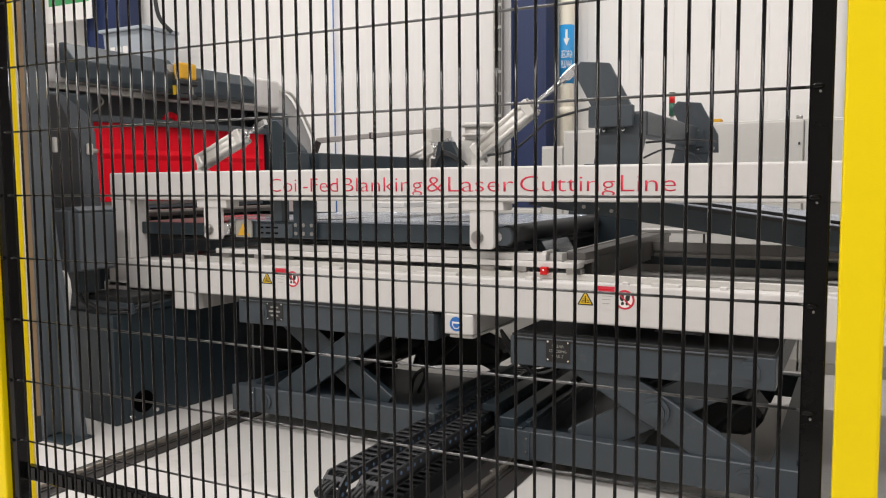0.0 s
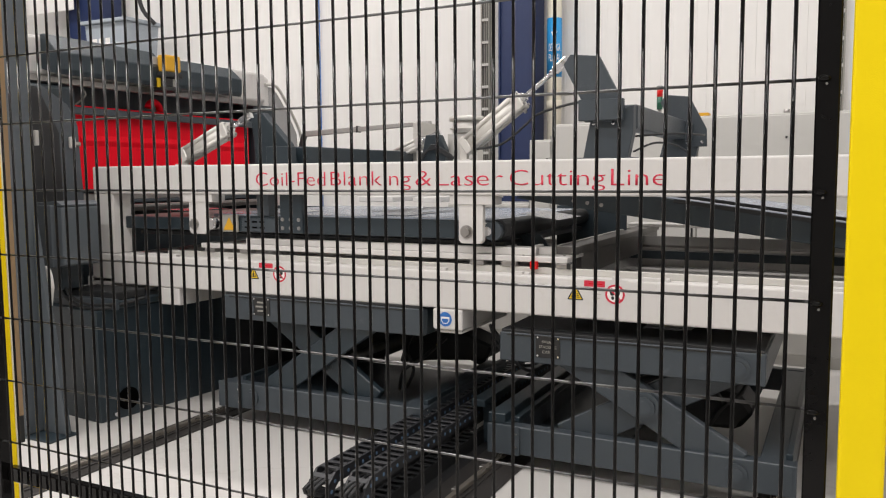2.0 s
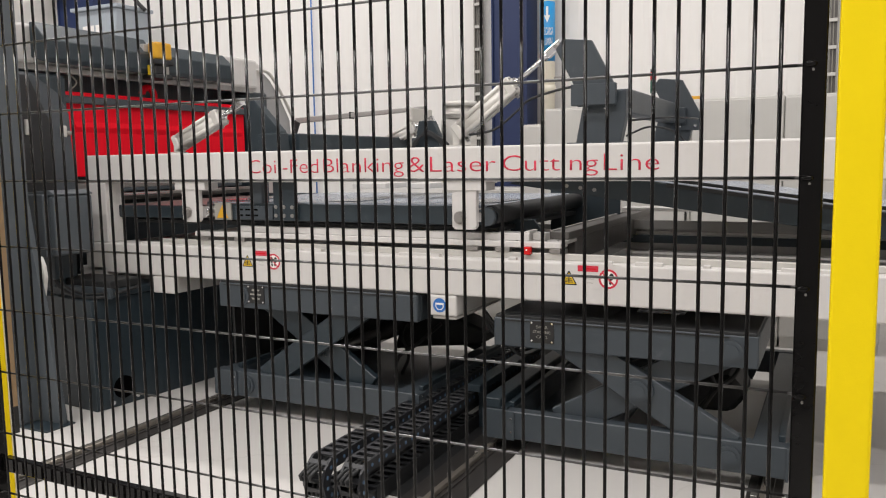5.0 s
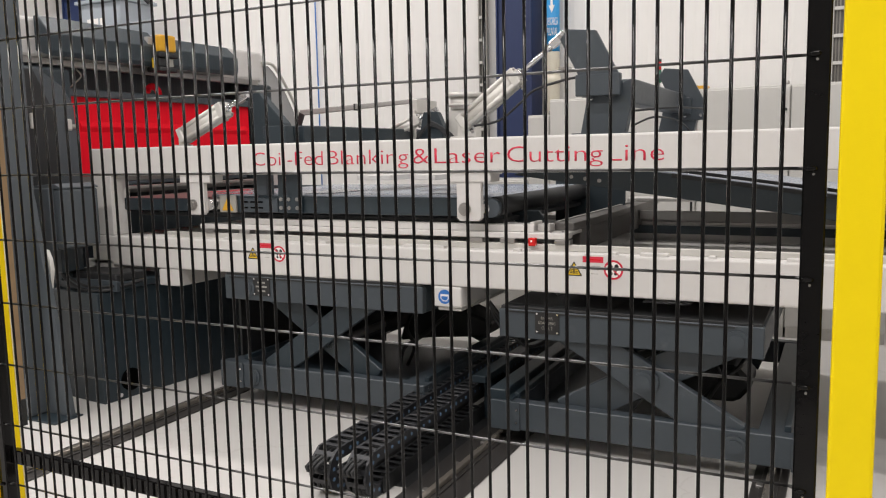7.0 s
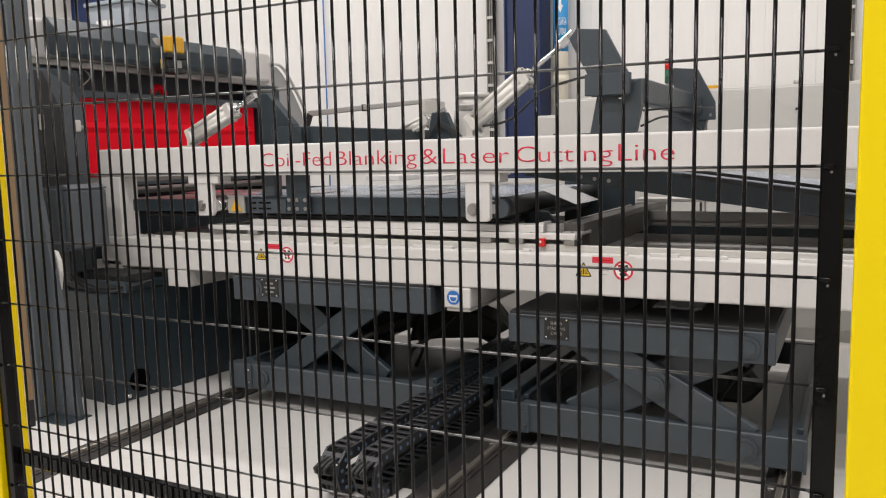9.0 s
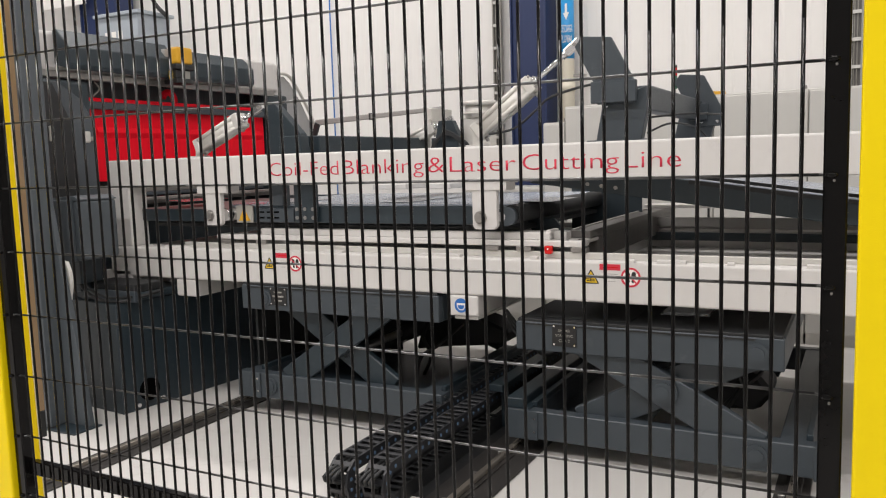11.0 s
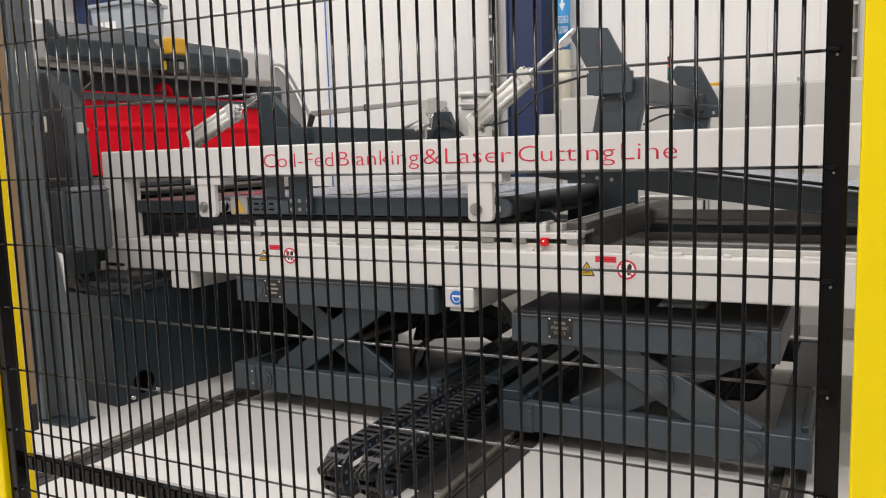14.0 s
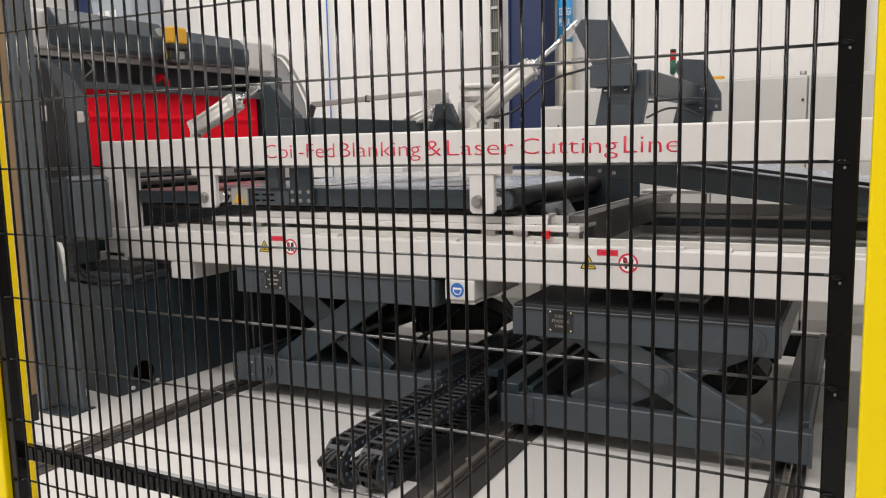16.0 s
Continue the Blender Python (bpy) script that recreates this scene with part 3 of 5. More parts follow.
hanger = part("hanger_plate", box(B(), (-2.76, 0.075, 1.45), (-2.56, 0.105, 1.735), 0.004), GREY, conveyor)
for i in range(3):
    for j in range(2):
        part("rivet", rod(B(), (-2.735 + 0.072 * i, 0.077, 1.487 + 0.062 * j), (-2.735 + 0.072 * i, 0.068, 1.487 + 0.062 * j), 0.014, 12), STEEL, hanger)
slotted = part("slotted_plate", box(B(), (-3.13, 0.09, 1.452), (-2.78, 0.108, 1.552), 0.003), GREY_MID, conveyor)
for i in range(3):
    for j in range(2):
        part("slot", box(B(), (-3.1 + 0.07 * i, 0.087, 1.478 + 0.042 * j), (-3.055 + 0.07 * i, 0.0905, 1.49 + 0.042 * j), 0.0), SLOT, slotted)
for x in (-2.95, -2.7):
    part("hanger_block", box(B(), (x - 0.05, 0.11, 1.57), (x + 0.06, 0.2, 1.73), 0.004), GREY_MID, conveyor)
for x, w in ((-2.33, 0.3), (-1.9, 0.2)):
    part("top_cross_plate", box(B(), (x - w / 2, 0.7, 1.66), (x + w / 2, 2.0, 1.70), 0.004), WHITE, conveyor, "white cross plate over the belts")

# ---- tilting conveyor at the outlet ----
tiltconv = thing("tilting_conveyor", "dark grey tilted sheet conveyor with bright top", "conveyor")
TILT_A = 7.9
tilt_m = Matrix.Translation((-0.916, 0.3, 1.713)) @ pose(0, 0, 0, 0, TILT_A, 0)
part("side_beam", prism(B(), [(-0.1, -0.02), (3.1, -0.02), (3.1, 0.118), (0.2, 0.118), (0.0, 0.05)], "y", 0.0, 0.05, 0.004), GREY, tiltconv).matrix_local = tilt_m
part("side_beam", prism(B(), [(-0.1, -0.02), (3.1, -0.02), (3.1, 0.118), (0.2, 0.118), (0.0, 0.05)], "y", 1.55, 1.6, 0.004), GREY, tiltconv).matrix_local = tilt_m
part("side_edge", box(B(), (0.9, -0.012, 0.098), (3.1, 0.0, 0.122), 0.002), BLACK, tiltconv).matrix_local = tilt_m
part("side_edge", box(B(), (0.9, 0.06, 0.13), (3.1, 0.075, 0.15), 0.002), BLACK, tiltconv).matrix_local = tilt_m
part("bed", box(B(), (0.35, 0.05, 0.05), (3.1, 1.55, 0.085), 0.003), GREY_MID, tiltconv).matrix_local = tilt_m
for k in range(8):
    part("belt", box(B(), (0.3, 0.09 + 0.18 * k, 0.085), (3.1, 0.24 + 0.18 * k, 0.125), 0.006), BELT, tiltconv, "shiny grey belt").matrix_local = tilt_m
for i in range(3):
    part("rivet", rod(B(), (0.29 + 0.09 * i, 0.002, 0.02), (0.29 + 0.09 * i, -0.006, 0.02), 0.012, 12), STEEL, tiltconv).matrix_local = tilt_m
part("nose_roller", rod(B(), (0.33, 0.06, 0.02), (0.33, 1.55, 0.02), 0.045, 20), BLACK, tiltconv).matrix_local = tilt_m
part("nose_shaft", rod(B(), (0.33, 0.6, 0.02), (0.33, 1.0, 0.02), 0.055, 20), GREY, tiltconv).matrix_local = tilt_m
part("support_strut", box(B(), (1.9, 0.5, 1.09), (2.0, 0.6, 1.34), 0.004), GREY, tiltconv)
part("support_strut", box(B(), (1.9, 1.6, 1.09), (2.0, 1.7, 1.34), 0.004), GREY, tiltconv)


# ---- clamp arms with their air cylinders ----
def cylinder(a, top, end, r, name_label):
    """An air cylinder with square profiled body, end caps, rod and clevis, from a to top; rod out to end."""
    a, top, end = Vector(a), Vector(top), Vector(end)
    cyl = thing("air_cylinder", name_label, "pneumatic cylinder", a)
    d = (top - a).normalized()
    q = d.to_track_quat("Z", "Y").to_matrix().to_4x4()
    L = (top - a).length

    def put(ob):
        ob.matrix_local = q
        return ob
    prof = B()
    for s in (-1, 1):
        for u in (-1, 1):
            rod(prof, (s * r * 0.72, u * r * 0.72, 0.05), (s * r * 0.72, u * r * 0.72, L - 0.05), r * 0.3, 10)
    rod(prof, (0, 0, 0.05), (0, 0, L - 0.05), r * 0.88, 24)
    put(part("body", prof, ALU, cyl, "ribbed silver aluminium body"))
    for z0, z1 in ((0.0, 0.055), (L - 0.06, L)):
        put(part("end_cap", box(B(), (-r, -r, z0), (r, r, z1), 0.006), ALU, cyl))
    for s in (-1, 1):
        for u in (-1, 1):
            put(part("tie_nut", rod(B(), (s * r * 0.72, u * r * 0.72, L), (s * r * 0.72, u * r * 0.72, L + 0.012), 0.01, 6), STEEL, cyl))
    R = (end - a).length
    put(part("piston_rod", rod(rod(B(), (0, 0, L), (0, 0, R - 0.09), r * 0.27, 16), (0, 0, L), (0, 0, L + 0.03), r * 0.5, 16), CHROME, cyl, "bright chromed rod"))
    put(part("clevis", box(rod(B(), (0, 0, R - 0.13), (0, 0, R - 0.09), r * 0.42, 6), (-r * 0.38, -r * 0.42, R - 0.1), (r * 0.38, r * 0.42, R + 0.015), 0.004), CHROME, cyl))
    put(part("clevis_pin", rod(B(), (-r * 0.55, 0, R - 0.02), (r * 0.55, 0, R - 0.02), r * 0.22, 12), STEEL, cyl))
    for pz in (0.03, L - 0.03):
        put(part("port_fitting", rod(B(), (0, -r, pz), (0, -r - 0.028, pz), 0.012, 8), STEEL, cyl))
    part("foot_mount", box(box(B(), (-0.07, -0.05, a.z * -1 + 1.952), (0.06, 0.05, a.z * -1 + 1.966), 0.002), (-0.03, -0.02, a.z * -1 + 1.966), (0.02, 0.02, 0.02), 0.003), ALU, cyl)
    return cyl


def clamp_arms(dx, yb, label):
    arms = thing("clamp_arm_unit", label, "clamp arm", (dx, 0, 0))
    upper = [(-0.655, 2.60), (-0.472, 2.58), (-0.335, 2.32), (-0.33, 2.18), (-0.56, 2.18), (-0.585, 2.32), (-0.70, 2.54)]
    leg = [(-0.53, 2.19), (-0.262, 2.28), (-0.262, 2.12), (-0.296, 1.952), (-0.575, 1.952)]
    for y in (0.30, yb):
        s = 0.0 if y < 1 else 0.25
        f = 1.0
        tag = part("arm_plate", prism(B(), [(p[0] + s * 0.95, p[1] - s * 0.42) for p in upper] if s else upper, "y", y, y + 0.03, 0.003), GREY_MID, arms)
        part("leg", prism(B(), [(p[0] + s * 0.4, p[1] - (s * 0.17 if p[1] > 2 else 0)) for p in leg], "y", y + 0.02, y + 0.10, 0.004), GREY_MID, arms)
        part("bracket", box(B(), (-0.588 + s, y - 0.045, 2.185 - 0.06 * (s > 0)), (-0.31 + s * 0.44, y - 0.002, 2.315 - 0.06 * (s > 0)), 0.004), GREY_MID, tag)
        for i in range(2):
            part("bolt", rod(B(), (-0.5 + 0.12 * i + s, y - 0.01, 2.175 - 0.06 * (s > 0)), (-0.5 + 0.12 * i + s, y + 0.01, 2.160 - 0.06 * (s > 0)), 0.012, 8), CHROME, arms)
        part("base_flange", box(B(), (-0.62 + s * 0.4, y - 0.02, 1.951), (-0.25 + s * 0.4, y + 0.13, 1.962), 0.002), GREY_MID, arms)
    part("cross_tube", box(B(), (-0.38, 0.40, 2.135), (-0.255, yb + 0.02, 2.285), 0.008), GREY_MID, arms, "grey square cross tube")
    return arms


clamp_arms(0.0, 2.08, "slate grey clamp arm pair with a square cross tube")
cylinder((-1.39, 0.33, 2.04), (-0.985, 0.33, 2.345), (-0.69, 0.33, 2.575), 0.058, "silver air cylinder with extended chrome rod")
cylinder((-2.98, 2.12, 2.05), (-2.68, 2.12, 2.18), (-2.5, 2.12, 2.26), 0.05, "silver air cylinder behind the machine")
hose = solid("air_hose", tube(B(), [(-1.28, 0.27, 2.03), (-1.1, 0.27, 2.06), (-0.95, 0.28, 2.17), (-0.86, 0.28, 2.24), (-0.68, 0.29, 2.29), (-0.55, 0.30, 2.31)], 0.008), BLACK, "thin black air hose along the cylinder", "hose")
solid("air_hose", tube(B(), [(-0.3, 0.5, 2.0), (-0.2, 0.7, 2.06), (-0.12, 1.1, 2.04), (-0.06, 1.3, 1.955)], 0.007), BLACK, "thin black air hose hanging behind the beam", "hose")
solid("air_hose", tube(B(), [(-0.31, 0.6, 2.1), (-0.15, 1.0, 2.13), (-0.05, 1.5, 2.14), (-0.1, 2.0, 2.16)], 0.007), BLACK, "thin black air hose between the clamp arms", "hose")

left_arms = thing("clamp_arm_unit", "anthracite clamp arm with a long cross tube", "clamp arm")
part("arm_plate", prism(B(), [(-3.29, 2.28), (-3.27, 2.35), (-3.18, 2.355), (-2.94, 2.11), (-2.90, 1.952), (-3.24, 1.952)], "y", 0.42, 0.5, 0.004), GREY, left_arms)
part("bracket", box(B(), (-3.07, 0.32, 1.953), (-2.86, 0.42, 2.088), 0.004), GREY, left_arms)
part("cross_tube", box(B(), (-3.0, 0.5, 1.957), (-2.82, 2.9, 2.09), 0.008), GREY, left_arms)
cylinder((-3.9, 0.33, 2.03), (-3.43, 0.33, 2.235), (-3.22, 0.33, 2.32), 0.06, "silver air cylinder with retracted rod")
solid("motor", rod(rod(rod(box(B(), (-2.40, 2.1, 1.951), (-2.10, 2.245, 2.25), 0.01), (-2.25, 2.2, 2.25), (-2.25, 2.2, 2.36), 0.13, 28), (-2.25, 2.2, 2.36), (-2.25, 2.2, 2.40), 0.16, 28), (-2.25, 2.2, 2.28), (-2.25, 2.2, 2.30), 0.155, 28), ALU, "round silver motor on the rear beam", "motor")
solid("motor_cover", prism(B(), [(-2.62, 1.952), (-2.36, 1.952), (-2.36, 2.1), (-2.42, 2.23), (-2.56, 2.23)], "y", 1.97, 2.05, 0.004), GREY, "dark sheet cover beside the motor", "cover")
for k in range(4):
    solid("air_hose", tube(B(), [(-2.62, 1.93, 1.953), (-2.58 + 0.02 * k, 1.93, 2.05 + 0.012 * k), (-2.45, 1.93, 2.10 + 0.012 * k), (-2.33 + 0.02 * k, 1.94, 2.03), (-2.28 + 0.02 * k, 1.94, 1.953)], 0.009), BLACK, "looped black air hose on the rear beam", "hose", group="looped hoses")
duct = thing("cable_duct", "long pale grey cable duct behind the machine", "cable duct")
part("channel", prism(B(), [(-4.42, 2.292), (-2.85, 2.371), (-2.85, 2.41), (-4.42, 2.353)], "y", 2.6, 2.66, 0.006), TRAYGREY, duct)
part("end_bracket", prism(B(), [(-4.5, 2.1), (-4.44, 2.1), (-4.36, 2.3), (-4.42, 2.33)], "y", 2.59, 2.62, 0.004), BLACK, duct)
part("joint_strap", box(B(), (-3.72, 2.594, 2.318), (-3.70, 2.666, 2.388), 0.002), STICKBLK, duct)
part("bracket", box(B(), (-2.84, 2.24, 2.24), (-2.77, 2.66, 2.372), 0.004), ALU, duct)
part("bracket_leg", box(B(), (-2.82, 2.20, 1.952), (-2.78, 2.24, 2.27), 0.004), ALU, duct)


# ---- press with the red gate ----
PX = -5.0
press = thing("shear_press", "white and anthracite shearing press with red gate", "press")
part("head", box(B(), (-5.9, -0.5, 2.70), (PX, 2.72, 3.02), 0.03, seg=2), WHITE, press, "white head beam")
part("head_end", box(B(), (-5.85, 2.68, 2.62), (PX - 0.02, 2.82, 3.0), 0.05, seg=3), WHITE, press)
part("hood", prism(B(), [(PX, 2.75), (PX + 0.17, 2.70), (PX + 0.19, 2.74), (PX + 0.19, 2.88), (PX + 0.05, 3.03), (PX, 3.03)], "y", -0.12, 1.03, 0.006), GREY, press, "anthracite sheet-metal hood")
part("hood", prism(B(), [(PX, 2.75), (PX + 0.17, 2.70), (PX + 0.19, 2.74), (PX + 0.19, 2.88), (PX + 0.05, 3.0), (PX, 3.0)], "y", 1.04, 2.1, 0.006), GREY, press, "anthracite sheet-metal hood")
part("head_lip", box(B(), (PX - 0.02, -0.3, 2.645), (PX + 0.03, 2.6, 2.70), 0.004), STEEL, press)
# Dark block stands in for the shade in the gap under the head.
part("shadow_gap", box(B(), (-5.6, -0.3, 1.45), (PX - 0.30, 2.6, 2.7), 0.0), GREY, press)
part("cable_drop", tube(B(), [(PX - 0.02, 0.27, 2.64), (PX, 0.30, 2.58), (PX - 0.03, 0.26, 2.52), (PX - 0.08, 0.22, 2.47)], 0.007), LABELGREY, press)
part("side_frame", box(B(), (-5.7, -0.42, 0.55), (PX + 0.1, 0.12, 2.62), 0.03, seg=2), GREY, press)
part("side_guard", prism(B(), [(-0.43, 2.60), (-0.24, 2.60), (-0.01, 2.46), (0.08, 2.30), (0.13, 1.2), (-0.43, 1.2)], "x", PX + 0.1, PX + 0.16, 0.01), COLGREY, press)
part("far_frame", box(B(), (-5.7, 2.5, 0.3), (PX + 0.02, 2.85, 2.66), 0.02), GREY, press)
part("bed", box(B(), (-5.7, 0.12, 0.5), (PX - 0.02, 2.5, 1.45), 0.01), GREY, press)
part("table_edge", box(B(), (-5.2, 0.14, 1.56), (PX + 0.2, 2.45, 1.61), 0.006), WEB, press, "brown-grey steel table edge")
part("hold_down", box(B(), (-5.2, 0.16, 1.63), (PX - 0.02, 2.4, 1.66), 0.004), GREY_MID, press)
part("gate_guide", box(B(), (PX + 0.004, 0.13, 2.40), (PX + 0.045, 2.5, 2.465), 0.008), GREY_MID, press)
part("blade_rail", box(B(), (-5.25, 0.16, 1.66), (-5.1, 2.45, 1.72), 0.004), STEEL, press)
part("blade_rail", box(B(), (PX + 0.22, 0.2, 1.60), (PX + 0.3, 2.3, 1.625), 0.004), STEEL, press)
part("dark_panel", prism(B(), [(-0.42, 2.585), (-0.285, 2.577), (-0.116, 2.227), (-0.10, 1.3), (-0.42, 1.3)], "x", PX + 0.161, PX + 0.175, 0.004), BLACK, press, "black cover strip")
part("latch", box(B(), (PX + 0.16, -0.03, 2.105), (PX + 0.19, 0.03, 2.20), 0.01), ALU, press, "bright latch")
part("latch_bolt", rod(B(), (PX + 0.17, 0.02, 2.14), (PX + 0.17, 0.075, 2.14), 0.018, 12), LABELGREY, press)
part("hinge", box(B(), (PX + 0.17, -0.352, 2.115), (PX + 0.2, -0.318, 2.237), 0.006), ALU, press)
scanner = part("scanner", box(B(), (PX + 0.17, 0.955, 2.835), (PX + 0.28, 1.15, 2.99), 0.02, seg=2), AMBER, press, "amber laser scanner with black window")
part("scanner_bracket", box(B(), (PX + 0.12, 0.91, 2.82), (PX + 0.17, 1.12, 2.97), 0.004), TRAYGREY, scanner, "grey sheet-metal bracket")
part("scanner_window", box(box(box(B(), (PX + 0.1, 0.94, 2.655), (PX + 0.275, 1.15, 2.70), 0.012, seg=2), (PX + 0.12, 0.955, 2.70), (PX + 0.255, 1.14, 2.785), 0.01), (PX + 0.1, 0.93, 2.785), (PX + 0.285, 1.165, 2.834), 0.012, seg=2), BLACK, scanner)
part("scanner_label", box(B(), (PX + 0.254, 1.06, 2.705), (PX + 0.258, 1.12, 2.775), 0.0), LABELGREY, scanner)
part("scanner_sticker", prism(B(), [(0.915, 2.69), (0.95, 2.69), (0.95, 2.775), (0.915, 2.775)], "x", PX + 0.2, PX + 0.215), STICKYEL, scanner)
part("guard_window", prism(B(), [(2.80, 2.88), (2.86, 2.885), (2.96, 2.82), (3.16, 2.60), (3.31, 2.38), (3.33, 2.2), (3.05, 2.1), (2.80, 2.3)], "x", PX - 0.062, PX - 0.026, 0.006), GLASS, press, "smoked slanting guard panel")
part("guard_rail", tube(B(), [(PX + 0.01, 2.70, 2.90), (PX + 0.01, 2.86, 2.905), (PX + 0.01, 2.98, 2.83), (PX + 0.01, 3.18, 2.60), (PX + 0.01, 3.33, 2.38), (PX + 0.01, 3.36, 2.2)], 0.018, 10), ALU, press)
gate = part("gate", box(B(), (PX - 0.19, 0.17, 1.71), (PX - 0.004, 2.46, 2.44), 0.006), RED, press, "red painted press gate")
hook = B()
for k in range(14):
    a0, a1 = math.pi * (k / 14) - 0.2, math.pi * ((k + 1) / 14) - 0.2
    rod(hook, (PX - 0.06, 1.155 + 0.075 * math.cos(a0), 2.465 + 0.075 * math.sin(a0)), (PX - 0.06, 1.155 + 0.075 * math.cos(a1), 2.465 + 0.075 * math.sin(a1)), 0.032, 8)
part("lifting_eye", hook, RED, gate)
part("gate_step", prism(B(), [(PX - 0.006, 2.19), (PX + 0.016, 2.145), (PX + 0.014, 2.13), (PX - 0.006, 2.09)], "y", 0.26, 2.4), RED, gate)

# grey machine parts at the press's foot
control = thing("control_box", "slate grey control box with a rounded cover", "control box")
part("body", box(B(), (-4.74, -0.6, 1.19), (-4.345, -0.2, 1.66), 0.012, seg=2), COLGREY, control)
part("cover", box(B(), (-4.345, -0.56, 1.20), (-4.27, -0.22, 1.65), 0.02, seg=3), COLGREY, control)
part("lid", prism(B(), [(-4.60, 1.66), (-4.27, 1.652), (-4.27, 1.662), (-4.33, 1.69), (-4.60, 1.672)], "y", -0.56, -0.22, 0.002), COLGREY, control)
part("arm", box(B(), (-4.7, -0.45, 1.0), (-4.45, -0.25, 1.19), 0.008), GREY, control)
part("support", box(B(), (-4.68, -0.42, 0.93), (-4.5, -0.28, 1.0), 0.008), GREY, control)
base = thing("machine_base", "dark grey machine base with a round access hole", "machine base")
body_bm = prism(B(), [(-4.95, -0.36), (-4.08, -0.46), (-3.93, 0.9), (-3.93, 1.9), (-4.7, 1.9)], "z", 0.0, 0.86, 0.006)
part("body", body_bm, GREY, base)
# Black disc on the base paints the dark inside of the hole.
part("hole_shade_disc", rod(B(), (-4.10, -0.215, 0.145), (-4.040, -0.2215, 0.145), 0.088, 28), SLOT, base, "black disc for the shade inside a round hole")
for s in (-1, 1):
    part("bolt", rod(B(), (-4.08, -0.22 + 0.12 * s, 0.05), (-4.025, -0.226 + 0.12 * s, 0.05), 0.016, 10), CHROME, base)
part("cable_tray", box(B(), (-4.72, -0.33, 0.865), (-4.0, 0.25, 0.925), 0.01), GREY, base)
part("cable_trunk", box(B(), (-4.58, -0.325, 0.926), (-4.02, -0.03, 0.99), 0.008), BLACK, base, "black cable trunk lid")
part("tray_rim", box(B(), (-4.6, -0.36, 0.862), (-3.98, -0.33, 0.945), 0.004), GREY_MID, base)
solid("cable", tube(B(), [(-4.53, -0.42, 1.1), (-4.45, -0.43, 0.95), (-4.25, -0.42, 0.875), (-4.05, -0.38, 0.88), (-3.95, -0.1, 0.93)], 0.014), BLACK, "thick black cable looping over the machine base", "cable")
solid("cable", tube(B(), [(-4.5, -0.40, 1.15), (-4.43, -0.42, 0.98), (-4.22, -0.41, 0.90), (-4.0, -0.37, 0.91)], 0.01), BLACK, "black cable looping over the machine base", "cable")

column = thing("grey_column", "tall slate grey guard column with gusset foot", "column")
part("shaft", box(B(), (-4.74, -0.92, 0.012), (-4.30, -0.74, 3.7), 0.01), COLGREY, column)
part("edge_strip", box(B(), (-4.42, -0.95, 0.3), (-4.32, -0.92, 3.7), 0.004), COLGREY, column)
part("inner_strip", box(B(), (-4.64, -0.94, 0.3), (-4.58, -0.92, 3.7), 0.004), GREY_MID, column)
part("gusset", prism(B(), [(-4.30, 0.012), (-4.05, 0.012), (-4.06, 0.1), (-4.145, 0.7), (-4.245, 1.24), (-4.30, 1.6)], "y", -0.78, -0.74, 0.003), COLGREY, column)
part("base_plate", box(B(), (-4.76, -0.94, 0), (-4.02, -0.70, 0.012), 0.003), GREY, column)
part("light_flap", prism(B(), [(-4.30, 1.225), (-4.245, 1.215), (-4.215, 1.15), (-4.205, 1.07), (-4.235, 0.93), (-4.285, 0.935)], "y", -0.73, -0.70, 0.002), BEIGE, column, "pale sheet-metal flap")
part("flap_arm", box(B(), (-4.42, -0.74, 1.0), (-4.27, -0.70, 1.04), 0.003), GREY, column)
for z in (1.4, 2.05, 2.62):
    part("screw", rod(B(), (-4.35, -0.95, z), (-4.35, -0.957, z), 0.012, 10), CHROME, column)


